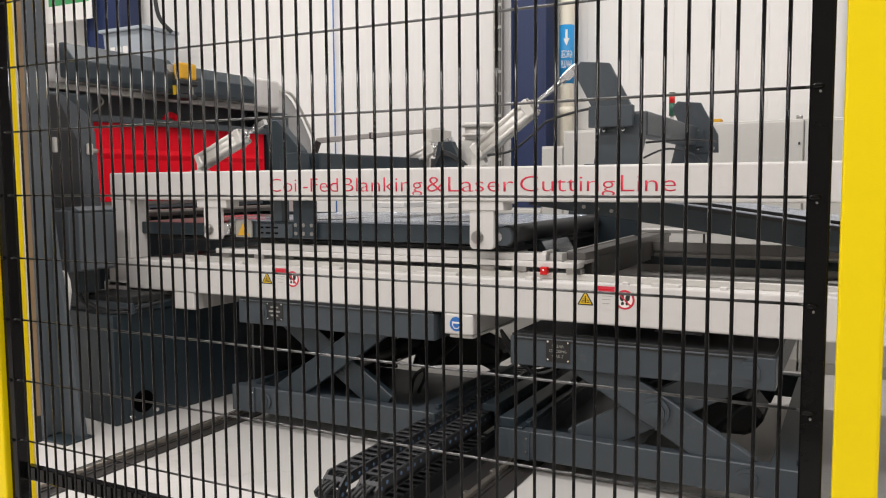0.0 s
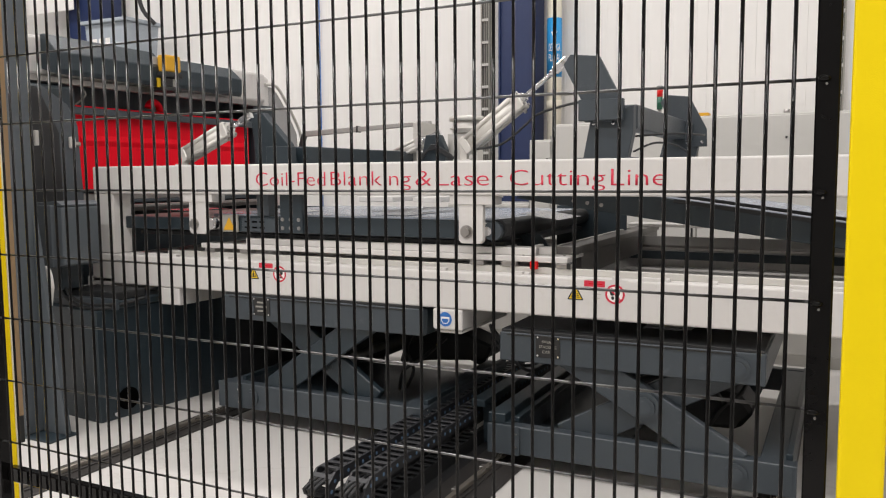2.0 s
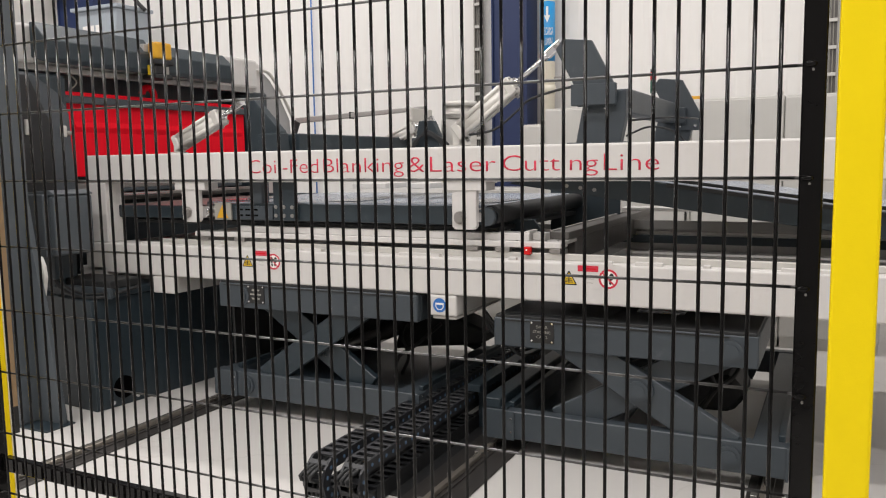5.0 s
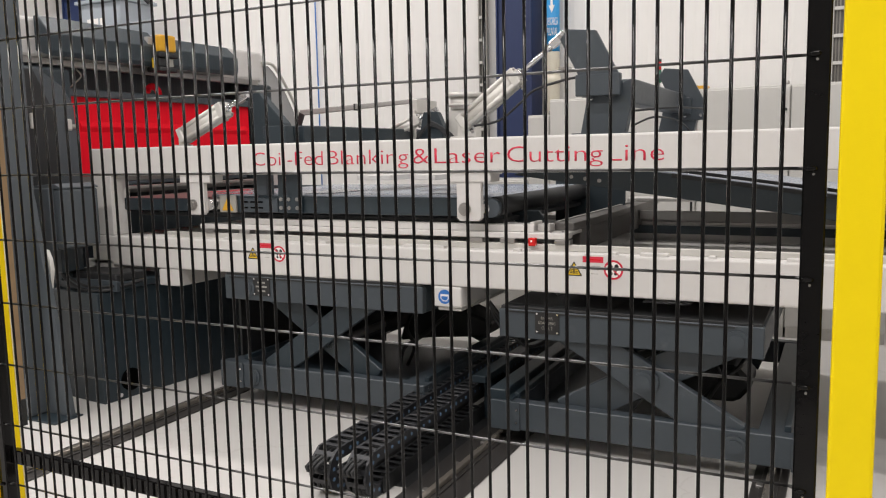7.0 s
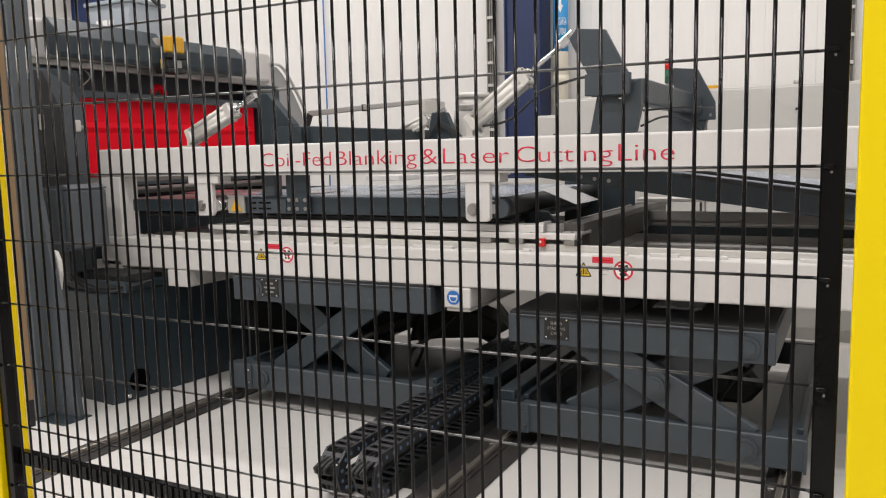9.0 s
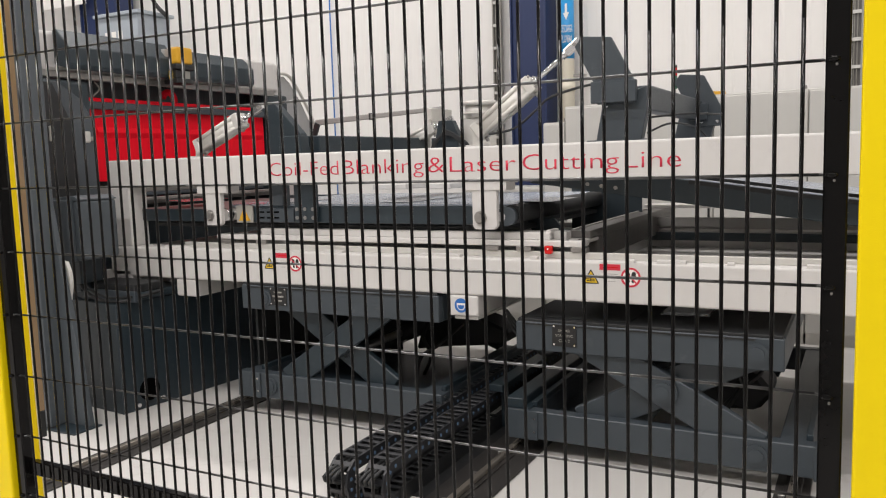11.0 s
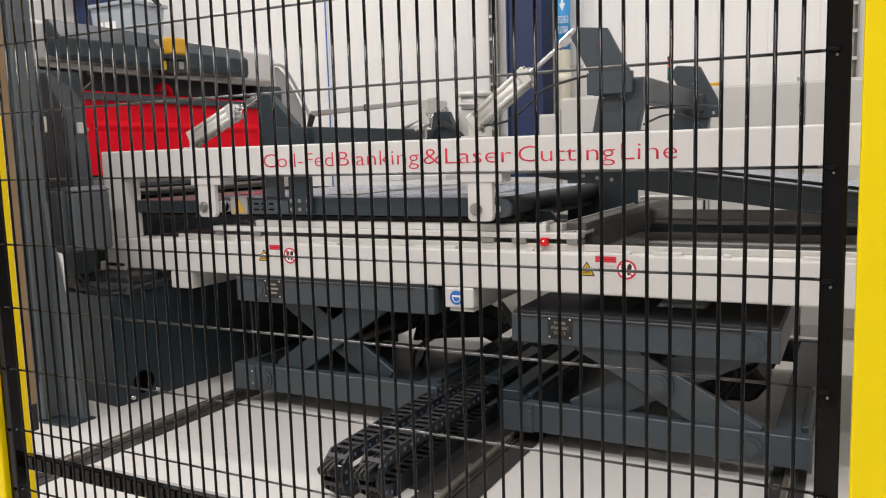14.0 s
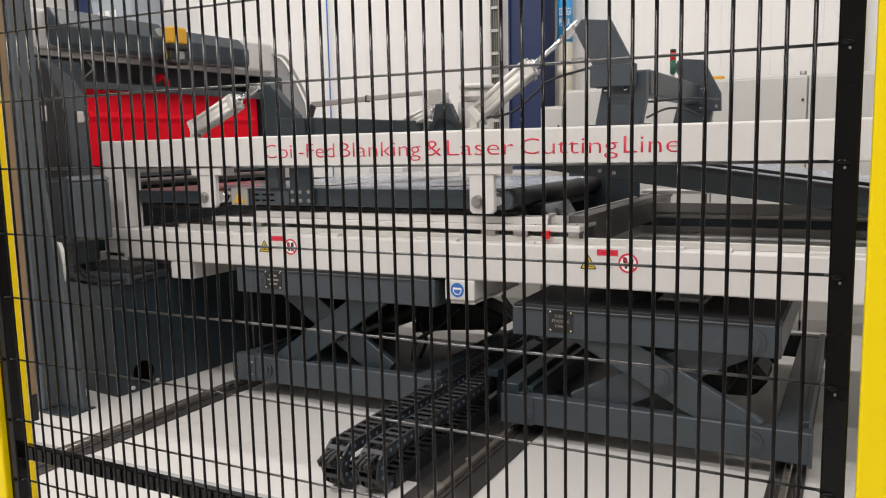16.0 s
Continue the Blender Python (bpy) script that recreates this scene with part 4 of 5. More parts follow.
# ---- scissor lift carts ----
def scissor_cart(x0, x1, base_z, plat_z, label, plate, boss, right):
    """A cart on floor rails with a scissor table. Returns the thing, its platform and its arms."""
    xc = (x0 + x1) / 2
    cart = thing("stacking_cart", label, "scissor lift cart", (xc, 0, 0), group="stacking carts")
    a, b = x0 - xc, x1 - xc
    z0, z1 = base_z
    part("base_front", box(B(), (a, 0.0, z0), (b, 0.09, z1), 0.006), GREY_MID, cart)
    part("base_rear", box(B(), (a, 2.3, z0), (b, 2.39, z1), 0.006) if plate else box(B(), (a, 1.5, z0), (b, 1.54, z0 + 0.04), 0.004), GREY_MID, cart)
    deep = 2.3 if plate else 1.5
    for u, v in ((a + 0.02, a + 0.17), (b - 0.19, b - 0.02)):
        part("base_side", box(B(), (u, 0.09, z0 + 0.02), (v, deep, z1 - 0.005), 0.005), GREY_MID, cart)
        part("side_lip", box(B(), (v - 0.035, 0.1, z1 - 0.005), (v, deep, z1 + 0.03), 0.003), GREY, cart)
    part("floor_pan", box(B(), (a + 0.17, 0.09, z0 + 0.03), (-0.1 if plate else b - 0.19, deep, z0 + 0.045), 0.002), GREY, cart)
    if plate:
        part("side_channel", box(box(B(), (a - 0.01, 0.02, z1), (a + 0.105, 2.3, z1 + 0.065), 0.005), (a + 0.105, 0.02, z1), (a + 0.15, 2.3, z1 + 0.012), 0.002), GREY, cart, "dark side channel with a worn edge")
    part("bracket_plate", box(B(), (a - 0.005, -0.012, z0 - 0.004), (a + 0.21, -0.001, z1 + 0.003), 0.002), GREY_MID, cart)
    for zz in (z0 + 0.05, z1 - 0.045):
        part("screw", rod(B(), (a + 0.19, -0.012, zz), (a + 0.19, -0.018, zz), 0.007, 8), CHROME, cart)
    part("pivot_boss", rod(rod(B(), (boss, -0.014, (z0 + z1) / 2), (boss, 0.0, (z0 + z1) / 2), 0.062, 28), (boss, -0.024, (z0 + z1) / 2), (boss, -0.014, (z0 + z1) / 2), 0.04, 24), GREY_MID, cart)
    part("end_plate", box(B(), (b - 0.012, -0.01, z0 - 0.01), (b + 0.004, 0.1, z1), 0.002), GREY_MID, cart)
    for u in (a + 0.09, b - 0.10):
        for yy in (0.3, 2.0 if plate else 1.35):
            part("wheel", rod(B(), (u - 0.03, yy, 0.115), (u + 0.03, yy, 0.115), 0.062, 20), STEEL, cart)
    p0, p1 = plat_z
    platform = new("platform")
    platform.parent = cart
    platform.location = (0, 0, p0)
    h = p1 - p0
    m = 0.08
    px = (0.252 if plate else 0.285) + a + m
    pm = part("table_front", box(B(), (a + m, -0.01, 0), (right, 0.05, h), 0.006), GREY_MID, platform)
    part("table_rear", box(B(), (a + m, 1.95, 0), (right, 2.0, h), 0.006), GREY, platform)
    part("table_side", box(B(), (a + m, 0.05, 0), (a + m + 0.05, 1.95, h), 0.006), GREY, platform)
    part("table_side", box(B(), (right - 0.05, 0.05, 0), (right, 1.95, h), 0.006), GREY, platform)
    part("table_top", box(B(), (a + m + 0.01, -0.005, h), (right - 0.01, 1.99, h + 0.018), 0.003), BLACK, platform, "worn black table top")
    part("top_strip", box(B(), (a + m + 0.03, 0.06, h + 0.018), (-0.12, 1.9, h + 0.024), 0.002), BLACK, platform)
    part("front_lip", box(B(), (a + m + 0.05, -0.016, h - 0.016), (right - 0.15, -0.01, h - 0.008), 0.0), STICKBLK, platform)
    part("pivot_boss", rod(rod(B(), (boss, -0.022, h / 2), (boss, -0.01, h / 2), 0.062, 28), (boss, -0.03, h / 2), (boss, -0.022, h / 2), 0.04, 24), GREY_MID, platform)
    sign = part("name_plate", box(B(), (px - 0.012, -0.015, h - 0.14), (px + 0.142, -0.009, h - 0.004), 0.001), STICKBLK, platform, "black engraved name plate")
    for sx in (px, px + 0.13):
        for sz in (h - 0.128, h - 0.016):
            part("screw", rod(B(), (sx, -0.015, sz), (sx, -0.0175, sz), 0.006, 8), CHROME, sign)
    zc = h - 0.072
    if plate:
        for k, (word, wd) in enumerate((("SHEAR", 0.075), ("STACKING", 0.11), ("CAR 2", 0.07))):
            lettering("plate_text", word, wd, 0.017, LABELGREY, sign, (px + 0.065 - wd / 2, -0.0155, zc + 0.023 - 0.031 * k))
    else:
        for k, wd in enumerate((0.07, 0.10, 0.07)):
            part("text_bar", box(B(), (px + 0.065 - wd / 2, -0.0165, zc + 0.025 - 0.031 * k), (px + 0.065 + wd / 2, -0.0145, zc + 0.037 - 0.031 * k)), LABELGREY, sign)
    return cart, platform


def scissor_arm(cart, length, width, y, mat=GREY_MID):
    arm = part("scissor_arm", box(B(), (-length / 2, y, -width / 2), (length / 2, y + 0.06, width / 2), 0.006), mat, cart)
    return arm


car2, platform2 = scissor_cart(-1.08, 0.715, (0.105, 0.285), (0.705, 0.885), "slate grey scissor lift cart with a name plate", True, 0.595, 0.735)
car1, platform1 = scissor_cart(-3.31, -1.55, (0.125, 0.315), (0.805, 0.985), "slate grey scissor lift cart raised under the beam", False, -0.575, 0.885)
arm2a = scissor_arm(car2, 1.18, 0.2, 0.03)
arm2b = scissor_arm(car2, 1.18, 0.2, 0.1)
part("centre_pin", rod(rod(rod(B(), (0, 0.005, 0), (0, 0.03, 0), 0.085, 32), (0, -0.012, 0), (0, 0.005, 0), 0.06, 28), (0, -0.02, 0), (0, 0.2, 0), 0.04, 24), GREY_MID, arm2a)
# Left cart's arms take the darker grey as painted shade.
arm1a = scissor_arm(car1, 1.05, 0.19, 0.1, GREY)
arm1b = scissor_arm(car1, 1.05, 0.18, 0.03, GREY)
for bolt_z in (0.295, 0.262, 0.235):
    part("end_bolt", rod(B(), (0.884, 0.05 - (bolt_z - 0.262) * 0.4, bolt_z), (0.893, 0.05 - (bolt_z - 0.262) * 0.4, bolt_z), 0.008, 8), CHROME, car1)
# Black sheets are added to keep the space under the left table dark.
part("side_dark_sheet", box(B(), (-0.83, 0.16, 0.32), (-0.81, 1.62, 0.80), 0.003), BLACK, car1, "black side sheet added to darken under the table")
part("rear_dark_sheet", box(B(), (-0.95, 1.55, 0.165), (-0.35, 1.57, 0.86), 0.003), BLACK, car1, "black rear sheet added to darken under the table")
for cart in (car1, car2):
    for i in range(2):
        part("rear_scissor_arm", box(B(), (-0.58, 1.7 + 0.08 * i, -0.1), (0.58, 1.76 + 0.08 * i, 0.1), 0.006), GREY, cart).matrix_local = pose(0.06, 0, 0.5, 0, 22 * (1 - 2 * i), 0)
    part("scissor_shaft", rod(B(), (0.06, 0.1, 0.5), (0.06, 1.8, 0.5), 0.03, 16), STEEL, cart)
    part("lift_cylinder", rod(B(), (-0.3, 0.9, 0.32), (0.3, 0.9, 0.6), 0.06, 18), BLACK, cart, "black hydraulic cylinder")
    part("hose", tube(B(), [(0.35, 0.6, 0.24), (0.45, 0.5, 0.42), (0.55, 0.6, 0.5), (0.6, 0.9, 0.6)], 0.014), BLACK, cart)
    part("hose", tube(B(), [(0.3, 0.8, 0.2), (0.42, 0.7, 0.38), (0.36, 0.7, 0.52), (0.3, 0.9, 0.6)], 0.014), BLACK, cart)
    # Solid black block stands in for the bundle of hoses and cables.
    part("bundle_block", prism(B(), [(0.02, 0.18), (0.2, 0.14), (0.5, 0.15), (0.6, 0.28), (0.5, 0.40), (0.1, 0.40)], "y", 0.95, 1.35, 0.03) if cart is car2 else prism(B(), [(0.0, 0.28), (0.3, 0.33), (0.80, 0.38), (0.86, 0.5), (0.5, 0.63), (0.1, 0.6)], "y", 1.2, 1.5, 0.02), BLACK, cart)

# metal blanks: cut by the press, carried by the belt, dropped on the cart's table
blank_me = mesh_from("blank_sheet", box(B(), (-0.135, 0.0, 0.0), (0.135, 0.5, 0.0012)), SHEET)
pile = solid("blank_pile", box(B(), (-0.155, 0.0, 0), (0.135, 0.5, 0.006), 0.001), SHEET, "short pile of bright metal blanks on the cart", "metal sheet")

# ---- floor rails and energy chains ----
def floor_rail(x, wide):
    r = thing("floor_rail", "low steel floor rail on a dark base strip", "rail", (x, 0, 0), group="floor rails")
    part("base_strip", box(B(), (-wide, -2.6, 0.0), (wide, 3.0, 0.012), 0.003), RAILBASE, r)
    part("flange", box(B(), (-0.045, -2.6, 0.012), (0.045, 3.0, 0.022), 0.002), RAILBASE, r)
    part("rail_head", box(B(), (-0.018, -2.6, 0.022), (0.018, 3.0, 0.052), 0.004), WORNRAIL, r, "worn steel rail head")
    for k in range(14):
        part("rail_clip", box(B(), (-0.065, -2.5 + 0.4 * k, 0.012), (-0.03, -2.45 + 0.4 * k, 0.03), 0.002), STEEL, r)


for rx, wide in ((-3.42, 0.13), (-1.04, 0.17), (0.60, 0.09)):
    floor_rail(rx, wide)

for ca, cb in ((-4.6, -3.56), (-3.28, -1.75)):
    solid("floor_cable_cover", prism(B(), [(-1.46, 0.0), (-1.335, 0.0), (-1.35, 0.012), (-1.445, 0.012)], "x", ca, cb, 0.002), HALLGREY, "flat grey cable cover strip on the floor", "cable cover", group="floor cable covers")


def energy_chain(x, y_front, label, trough):
    """Chain links along a run on the floor, round a bend and back over itself."""
    ch = thing("energy_chain", label, "cable chain", (x, 0, 0), group="energy chains")
    r, pitch, w = 0.095, 0.075, 0.12
    link = B()
    for s in (-1, 1):
        prism(link, [(-0.042, -0.034), (0.036, -0.034), (0.043, -0.02), (0.043, 0.02), (0.036, 0.034), (-0.042, 0.034)], "x", s * w / 2 - 0.007, s * w / 2 + 0.007)
    box(link, (-w / 2, -0.015, 0.026), (w / 2, 0.015, 0.036), 0.002)
    box(link, (-w / 2, -0.015, -0.036), (w / 2, 0.015, -0.026), 0.002)
    link_me = mesh_from("chain_link", link, CHAIN)
    dot_me = mesh_from("hinge_pin", rod(B(), (w / 2 + 0.007, 0, 0), (w / 2 + 0.0095, 0, 0), 0.011, 10), CHAINDOT)
    spots = []
    n = 38
    for k in range(n):
        spots.append((y_front + r + pitch * k, 0.042 + 2 * r, 0.0))
    turns = 5
    for k in range(1, turns):
        a = math.pi * k / turns
        spots.append((y_front + r - r * math.sin(a), 0.042 + r + r * math.cos(a), math.degrees(a)))
    for k in range(20):
        spots.append((y_front + r + pitch * k, 0.042, 180.0))
    for y, z, turn in spots:
        m = Matrix.Translation((0, y, z)) @ pose(0, 0, 0, turn, 0, 0)
        for me, nm in ((link_me, "chain_link"), (dot_me, "hinge_pin")):
            o = new(nm, me)
            o.parent, o.matrix_local = ch, m
    for k in range(3):
        part("cable", tube(B(), [(-0.03 + 0.03 * k, y_front + 1.0, 0.03), (-0.03 + 0.03 * k, y_front + r, 0.03), (-0.03 + 0.03 * k, y_front + 0.02, 0.03 + r), (-0.03 + 0.03 * k, y_front + r, 0.042 + 2 * r), (-0.03 + 0.03 * k, y_front + 2.5, 0.042 + 2 * r)], 0.012), BLACK, ch)
    part("trough", box(box(B(), (-w / 2 - 0.02, y_front + 0.25, 0.0), (w / 2 + trough, 3.0, 0.006), 0.0), (w / 2 + 0.012, y_front + 0.12, 0.006), (w / 2 + 0.018, 3.0, 0.10), 0.0), BLACK, ch, "black steel trough")


energy_chain(-1.58, -1.13, "black plastic energy chain with blue reflections painted on its pins", 0.02)
energy_chain(-1.37, -1.10, "black plastic energy chain beside the floor rail", 0.098)

# dark guides between the two carts
for gx, gz in ((-1.265, 0.35),):
    guide = thing("guide_channel", "dark steel guide channel between the carts", "guide", (gx, 0, 0))
    part("channel", box(B(), (-0.05, 0.25, gz - 0.05), (0.05, 2.4, gz), 0.004), GREY, guide)
    for yy in (0.4, 2.2):
        part("leg", box(B(), (-0.03, yy, 0.006), (0.03, yy + 0.06, gz - 0.05), 0.003), GREY, guide)
for k in range(3):
    solid("cable", tube(B(), [(-1.2, 0.3, 0.86), (-1.14 + 0.03 * k, 0.3, 0.72), (-1.05 + 0.05 * k, 0.35, 0.62 - 0.03 * k), (-0.95 + 0.05 * k, 0.6, 0.60), (-0.9, 0.9, 0.7)], 0.011), BLACK, "black cable hanging under the white beam", "cable", group="hanging cables")

# ---- back of the hall ----
def steel_column(x, y, w, d):
    c = thing("steel_column", "navy blue painted steel column", "column", (x, y, 0), group="steel columns")
    part("web", box(B(), (-w / 2 + 0.02, -0.012, 0.02), (w / 2 - 0.02, 0.012, ZC), 0.002), BLUE, c)
    part("flange", box(B(), (-w / 2, -d / 2, 0.02), (-w / 2 + 0.02, d / 2, ZC), 0.003), BLUE, c)
    part("flange", box(B(), (w / 2 - 0.02, -d / 2, 0.02), (w / 2, d / 2, ZC), 0.003), BLUE, c)
    part("face_plate", box(B(), (-w / 2 + 0.02, -d / 2 + 0.03, 0.02), (w / 2 - 0.02, -d / 2 + 0.045, ZC), 0.002), BLUE, c)
    part("base_plate", box(B(), (-w / 2 - 0.08, -d / 2 - 0.06, 0), (w / 2 + 0.08, d / 2, 0.02), 0.003), BLUE, c)


steel_column(-2.56, 4.4, 0.44, 0.36)
steel_column(-9.7, 4.4, 0.8, 0.36)
pipe = thing("drain_pipe", "cream rainwater drain pipe with blue label", "pipe", (-2.17, 4.45, 0))
part("tube", rod(B(), (0, 0, 0), (0, 0, ZC), 0.085, 28), PIPE, pipe)
part("coupling", rod(B(), (0, 0, 2.62), (0, 0, 2.72), 0.095, 28), PIPE, pipe)
part("pipe_clip", box(B(), (0.07, -0.02, 2.78), (0.22, 0.05, 2.81), 0.004), STEEL, pipe)
sleeve = part("label_sleeve", rod(B(), (0, 0, 2.99), (0, 0, 3.66), 0.0875, 28), SIGNBLUE, pipe, "blue pipe label with white lettering")
for word, z, h in (("DESCARGA", 3.28, 0.085), ("PLUVIAL", 3.165, 0.085)):
    lettering("label_text", word, 0.13, h, STICKWHITE, sleeve, (-0.031, -0.1075, z), rot=(90, 0, 20))
part("arrow", prism(B(), [(0.013, 3.60), (0.037, 3.60), (0.037, 3.50), (0.06, 3.50), (0.025, 3.42), (-0.01, 3.50), (0.013, 3.50)], "y", -0.0915, -0.08), STICKWHITE, sleeve)

tray = thing("cable_ladder", "galvanised vertical cable ladder on the wall", "cable ladder", (-3.11, 4.62, 0))
for s in (-1, 1):
    part("rail", box(B(), (s * 0.05 - 0.008, -0.03, 0.3), (s * 0.05 + 0.008, 0.02, ZC), 0.002), LABELGREY, tray)
part("backing", box(B(), (-0.042, 0.005, 0.3), (0.042, 0.012, ZC), 0.0), WEB, tray, "brown-grey backing strip")
for k in range(23):
    part("rung", box(B(), (-0.043, -0.034, 0.5 + 0.27 * k), (0.043, -0.012, 0.535 + 0.27 * k), 0.003), BEIGE, tray)
for k in range(2):
    part("cable", rod(B(), (-0.02 + 0.03 * k, -0.003, 0.3), (-0.02 + 0.03 * k, -0.003, ZC), 0.007, 8), LABELGREY, tray)
ladder = copy_thing(tray, pose(0.80, 4.62, 0))
solid("conduit", rod(B(), (-5.62, 4.66, 0.3), (-5.62, 4.66, ZC), 0.010, 12), DISCBLUE, "bright blue vertical air line on the wall", "pipe")

bin_ob = thing("wall_bin", "blue-grey plastic box hung high at the column", "box", (-8.55, 3.9, 0))
part("body", prism(B(), [(-0.36, 3.55), (0.36, 3.55), (0.42, 4.05), (-0.42, 4.05)], "y", -0.3, 0.3, 0.012), BIN, bin_ob)
part("rim", box(B(), (-0.46, -0.34, 4.05), (0.46, 0.34, 4.10), 0.008), BIN, bin_ob)
part("shelf_bracket", box(B(), (-0.4, -0.1, 3.49), (0.4, 0.79, 3.545), 0.004), GREY_MID, bin_ob)
for k in range(3):
    part("text_bar", box(B(), (-0.26 + 0.13 * k, -0.305, 3.72), (-0.17 + 0.13 * k, -0.299, 3.84), 0.0), STICKWHITE, bin_ob)
solid("cable", tube(B(), [(-8.0, 4.0, 4.05), (-8.15, 3.9, 4.3), (-8.2, 3.9, 4.8), (-8.2, 4.0, 5.5), (-8.2, 4.3, 6.79)], 0.03), BLACK, "thick black cable running up beside the box", "cable")


sign = thing("wall_sign", "white notice board with a green header", "sign", (-10.3, 4.1, 0))
part("board", box(B(), (-0.55, 0.0, 4.45), (0.5, 0.02, 5.2), 0.004), STICKWHITE, sign)
part("header", box(B(), (-0.5, -0.004, 4.72), (0.45, 0.0, 5.0), 0.0), GREENBOARD, sign, "green header field")
part("bracket", box(B(), (-0.05, 0.02, 4.7), (0.05, 0.6, 4.76), 0.003), GREY_MID, sign)


def cabinet(x0, x1, z, label):
    c = thing("electrical_cabinet", label, "cabinet", ((x0 + x1) / 2, 3.7, 0), group="electrical cabinets")
    w = (x1 - x0) / 2
    part("body", box(B(), (-w + 0.002, 0.02, 0.1), (w - 0.002, 0.55, z), 0.006), BEIGE, c)
    part("plinth", box(B(), (-w + 0.01, 0.03, 0), (w - 0.01, 0.54, 0.1), 0.002), BEIGE, c)
    d = part("door", box(B(), (-w + 0.008, 0.0, 0.12), (w - 0.008, 0.02, z - 0.02), 0.005), BEIGE, c)
    part("lock", box(B(), (w - 0.05, -0.012, z * 0.9), (w - 0.03, 0.0, z * 0.9 + 0.025), 0.003), STICKBLK, d)
    part("lock", box(B(), (w - 0.05, -0.012, 1.2), (w - 0.03, 0.0, 1.32), 0.003), STICKBLK, d)
    part("lifting_eye", rod(B(), (w - 0.06, 0.25, z), (w - 0.06, 0.25, z + 0.05), 0.03, 12), STEEL, c)


cabinet(-0.42, 0.43, 2.43, "tall beige electrical cabinet against the wall")
cabinet(0.43, 1.3, 2.43, "tall beige electrical cabinet against the wall")
cabinet(-1.28, -0.42, 2.43, "tall beige electrical cabinet against the wall")
cabinet(-1.95, -1.28, 2.40, "tall beige electrical cabinet beside the column")
cabinet(-2.2, -1.95, 2.24, "narrow beige electrical cabinet beside the column")
cabinet(-3.2, -2.2, 1.55, "low beige electrical cabinet in front of the column")
stack = thing("stack_light", "small signal tower with red and green lenses", "signal lamp", (-0.83, 3.85, 2.43))
part("pole", rod(B(), (0, 0, 0), (0, 0, 0.09), 0.02, 12), STEEL, stack)
part("green_lens", rod(B(), (0, 0, 0.09), (0, 0, 0.22), 0.03, 16), GREENLENS, stack)
part("red_lens", rod(B(), (0, 0, 0.22), (0, 0, 0.3), 0.03, 16), REDLENS, stack)
part("cap", rod(B(), (0, 0, 0.3), (0, 0, 0.33), 0.03, 16), BLACK, stack)
solid("beacon", box(B(), (-0.47, 3.76, 2.431), (-0.33, 3.89, 2.465), 0.006), AMBER, "flat amber beacon on top of the cabinet", "signal lamp")

# ---- what moves ----
BEAT = 1.1429
# the gate's circling stroke within one beat: seconds, x, z
STROKE = [(0.0, -0.028, -0.010), (0.2, 0.0, 0.025), (0.4, -0.003, 0.062), (0.72, -0.02, 0.065), (0.93, -0.045, 0.03)]
STROKES = [(round(0.01 + BEAT * n + dt, 3), x, z) for n in range(-1, 15) for dt, x, z in STROKE]
STROKES = [r for r in STROKES if 0.0 <= r[0] <= 16.0]
STROKES = [(0.0, *STROKES[0][1:])] + STROKES + [(16.0, *STROKES[-1][1:])]
CUTS = [round(-0.12 + BEAT * n, 3) for n in range(18)]
DROPS = [(0, 0.006), (2.0, 0.0), (8.3, 0.0), (8.65, -0.012), (9.05, -0.026), (16, -0.026)]
TABLE = 0.705


def table_drop(t):
    for (t0, z0), (t1, z1) in zip(DROPS, DROPS[1:]):
        if t <= t1:
            return z0 + (z1 - z0) * (t - t0) / (t1 - t0)
    return DROPS[-1][1]


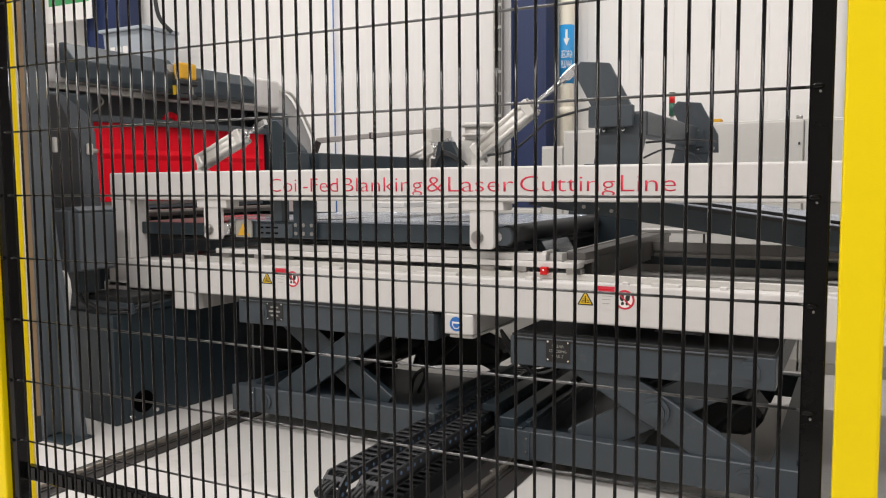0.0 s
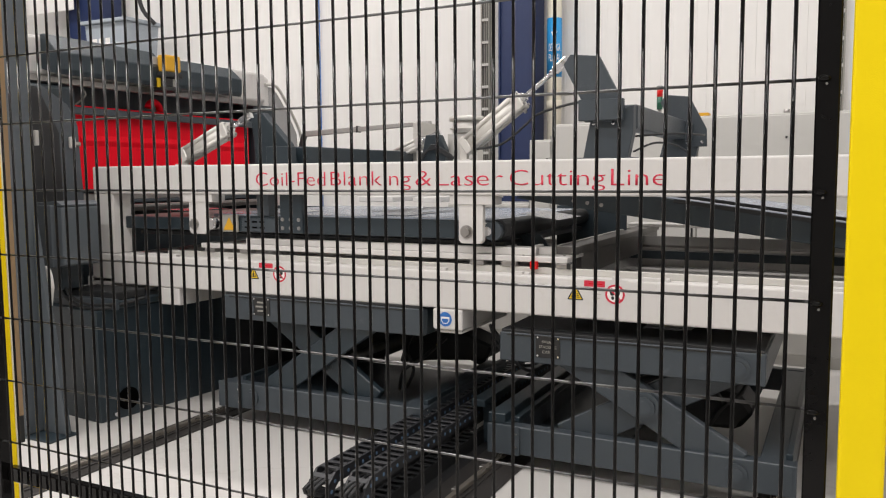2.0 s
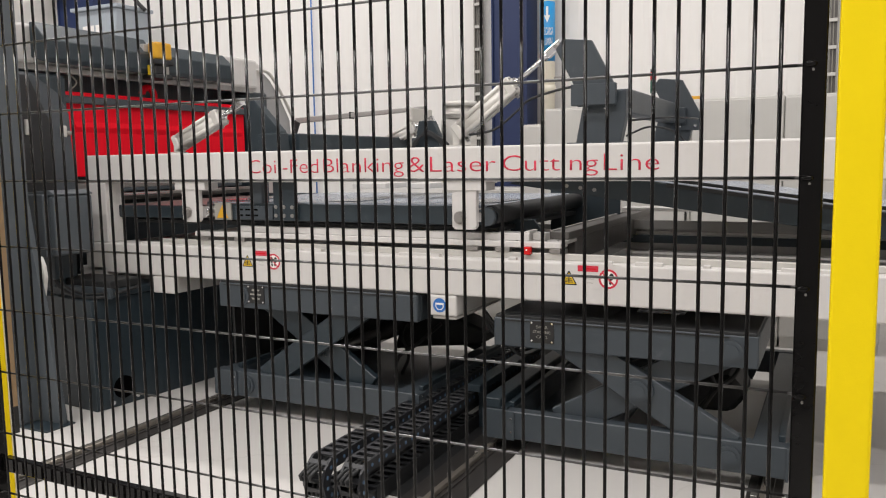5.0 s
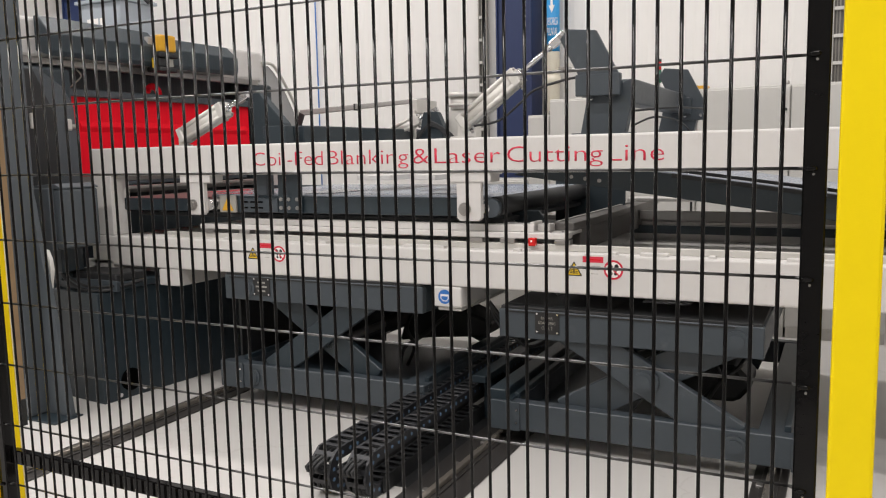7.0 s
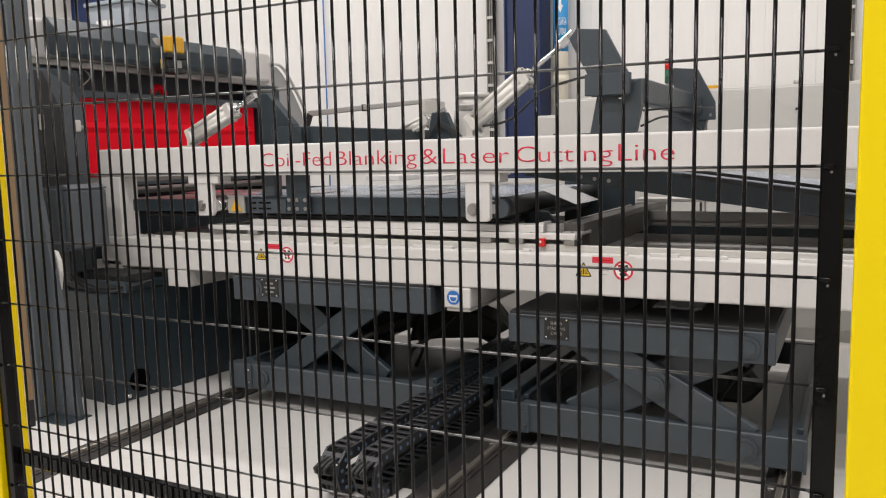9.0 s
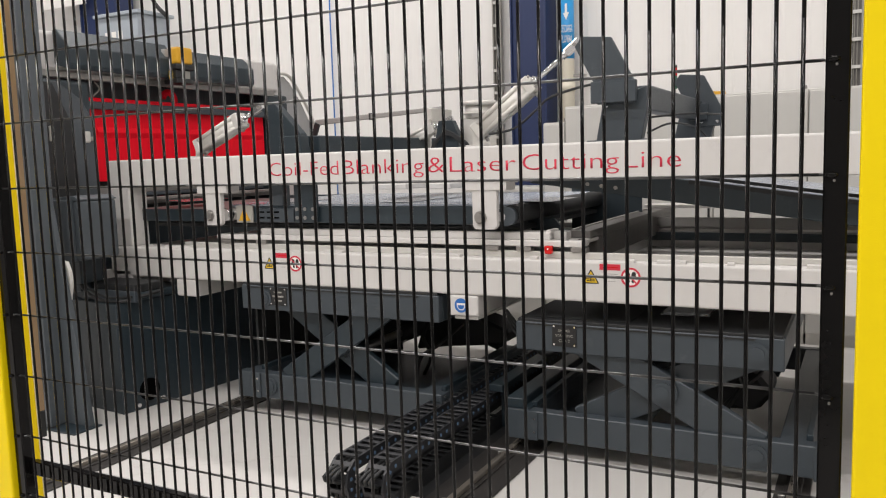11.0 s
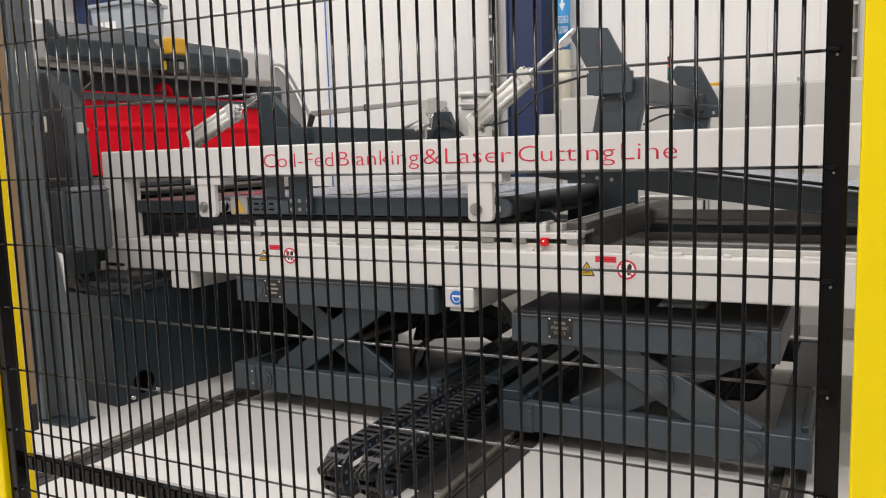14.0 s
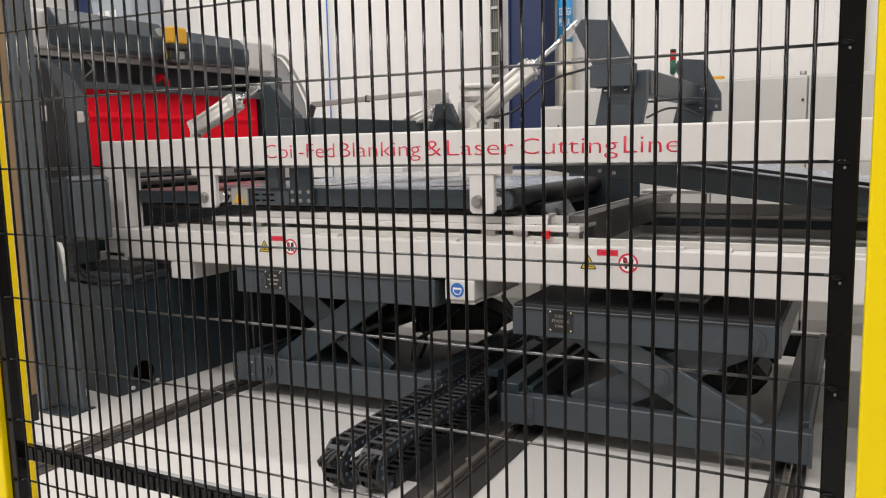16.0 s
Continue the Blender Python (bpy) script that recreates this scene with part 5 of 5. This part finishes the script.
# a blank's way, by seconds from the moment when it tips: seconds, x, z, tilt
WAY = [(-4.6, -5.2, 1.6125, 0), (-4.0, -4.6, 1.6125, 0), (-3.8, -4.3, 1.60, 2), (-3.3, -3.75, 1.582, 0), (-0.55, -1.22, 1.582, 0), (-0.35, -1.03, 1.583, 0), (-0.15, -0.87, 1.587, 8),
       (0.0, -0.785, 1.55, 30), (0.07, -0.82, 1.46, 52), (0.14, -0.86, 1.30, 62), (0.22, -0.86, 1.07, 62), (0.32, -0.5, 0.98, 20), (0.42, -0.03, 0.93, 0)]
blanks = []
for k, cut in enumerate(CUTS):
    one = tagged(new("blank_sheet", blank_me), "thin bright metal blank moving off the belt", "metal sheet", "moving blanks")
    blanks.append((one, cut, k))


def way_at(tau):
    if tau <= WAY[0][0]:
        return WAY[0][1:]
    for a, b in zip(WAY, WAY[1:]):
        if tau <= b[0]:
            f = (tau - a[0]) / (b[0] - a[0])
            return tuple(p + (q - p) * f for p, q in zip(a[1:], b[1:]))
    return WAY[-1][1:]


def arms(cart_x, z0, dz):
    """Scissor arms' poses as the table sinks by dz from the height z0."""
    tilt = math.degrees(math.asin((0.58 + dz) / 1.173))
    return pose(cart_x, 0, z0 + dz / 2, 0, tilt, 0), pose(cart_x, 0, z0 + dz / 2, 0, -tilt, 0)


def motions():
    walk(gate, [(t, pose(x, 0, z)) for t, x, z in STROKES])
    walk(platform2, [(t, pose(0, 0, TABLE + z)) for t, z in DROPS])
    walk(pile, [(t, pose(-0.03, 0.33, 0.912 + z)) for t, z in DROPS])
    for arm, n in ((arm2a, 0), (arm2b, 1)):
        walk(arm, [(t, arms(0.085, 0.508, z)[n]) for t, z in DROPS])
    for arm, n in ((arm1a, 0), (arm1b, 1)):
        arm.matrix_local = arms(0.0, 0.533, 0.08)[n]
    for one, cut, k in blanks:
        lift = 0.0013 * k
        times = sorted({0.0, 16.0} | {round(cut + w[0], 3) for w in WAY if 0 < cut + w[0] < 16} | {t for t, _ in DROPS if t > cut + 0.42 and 0 < t < 16})
        rows = []
        for t in times:
            x, z, tilt = way_at(t - cut)
            down = table_drop(t) if t - cut >= 0.4 else 0.0
            base_z = 0.9195 + lift + down if t - cut >= 0.4 else z + (lift if t - cut < -4.4 else 0.0)
            rows.append((t, pose(x, 0.33, base_z, 0, tilt, 0)))
        walk(one, rows)


motions()
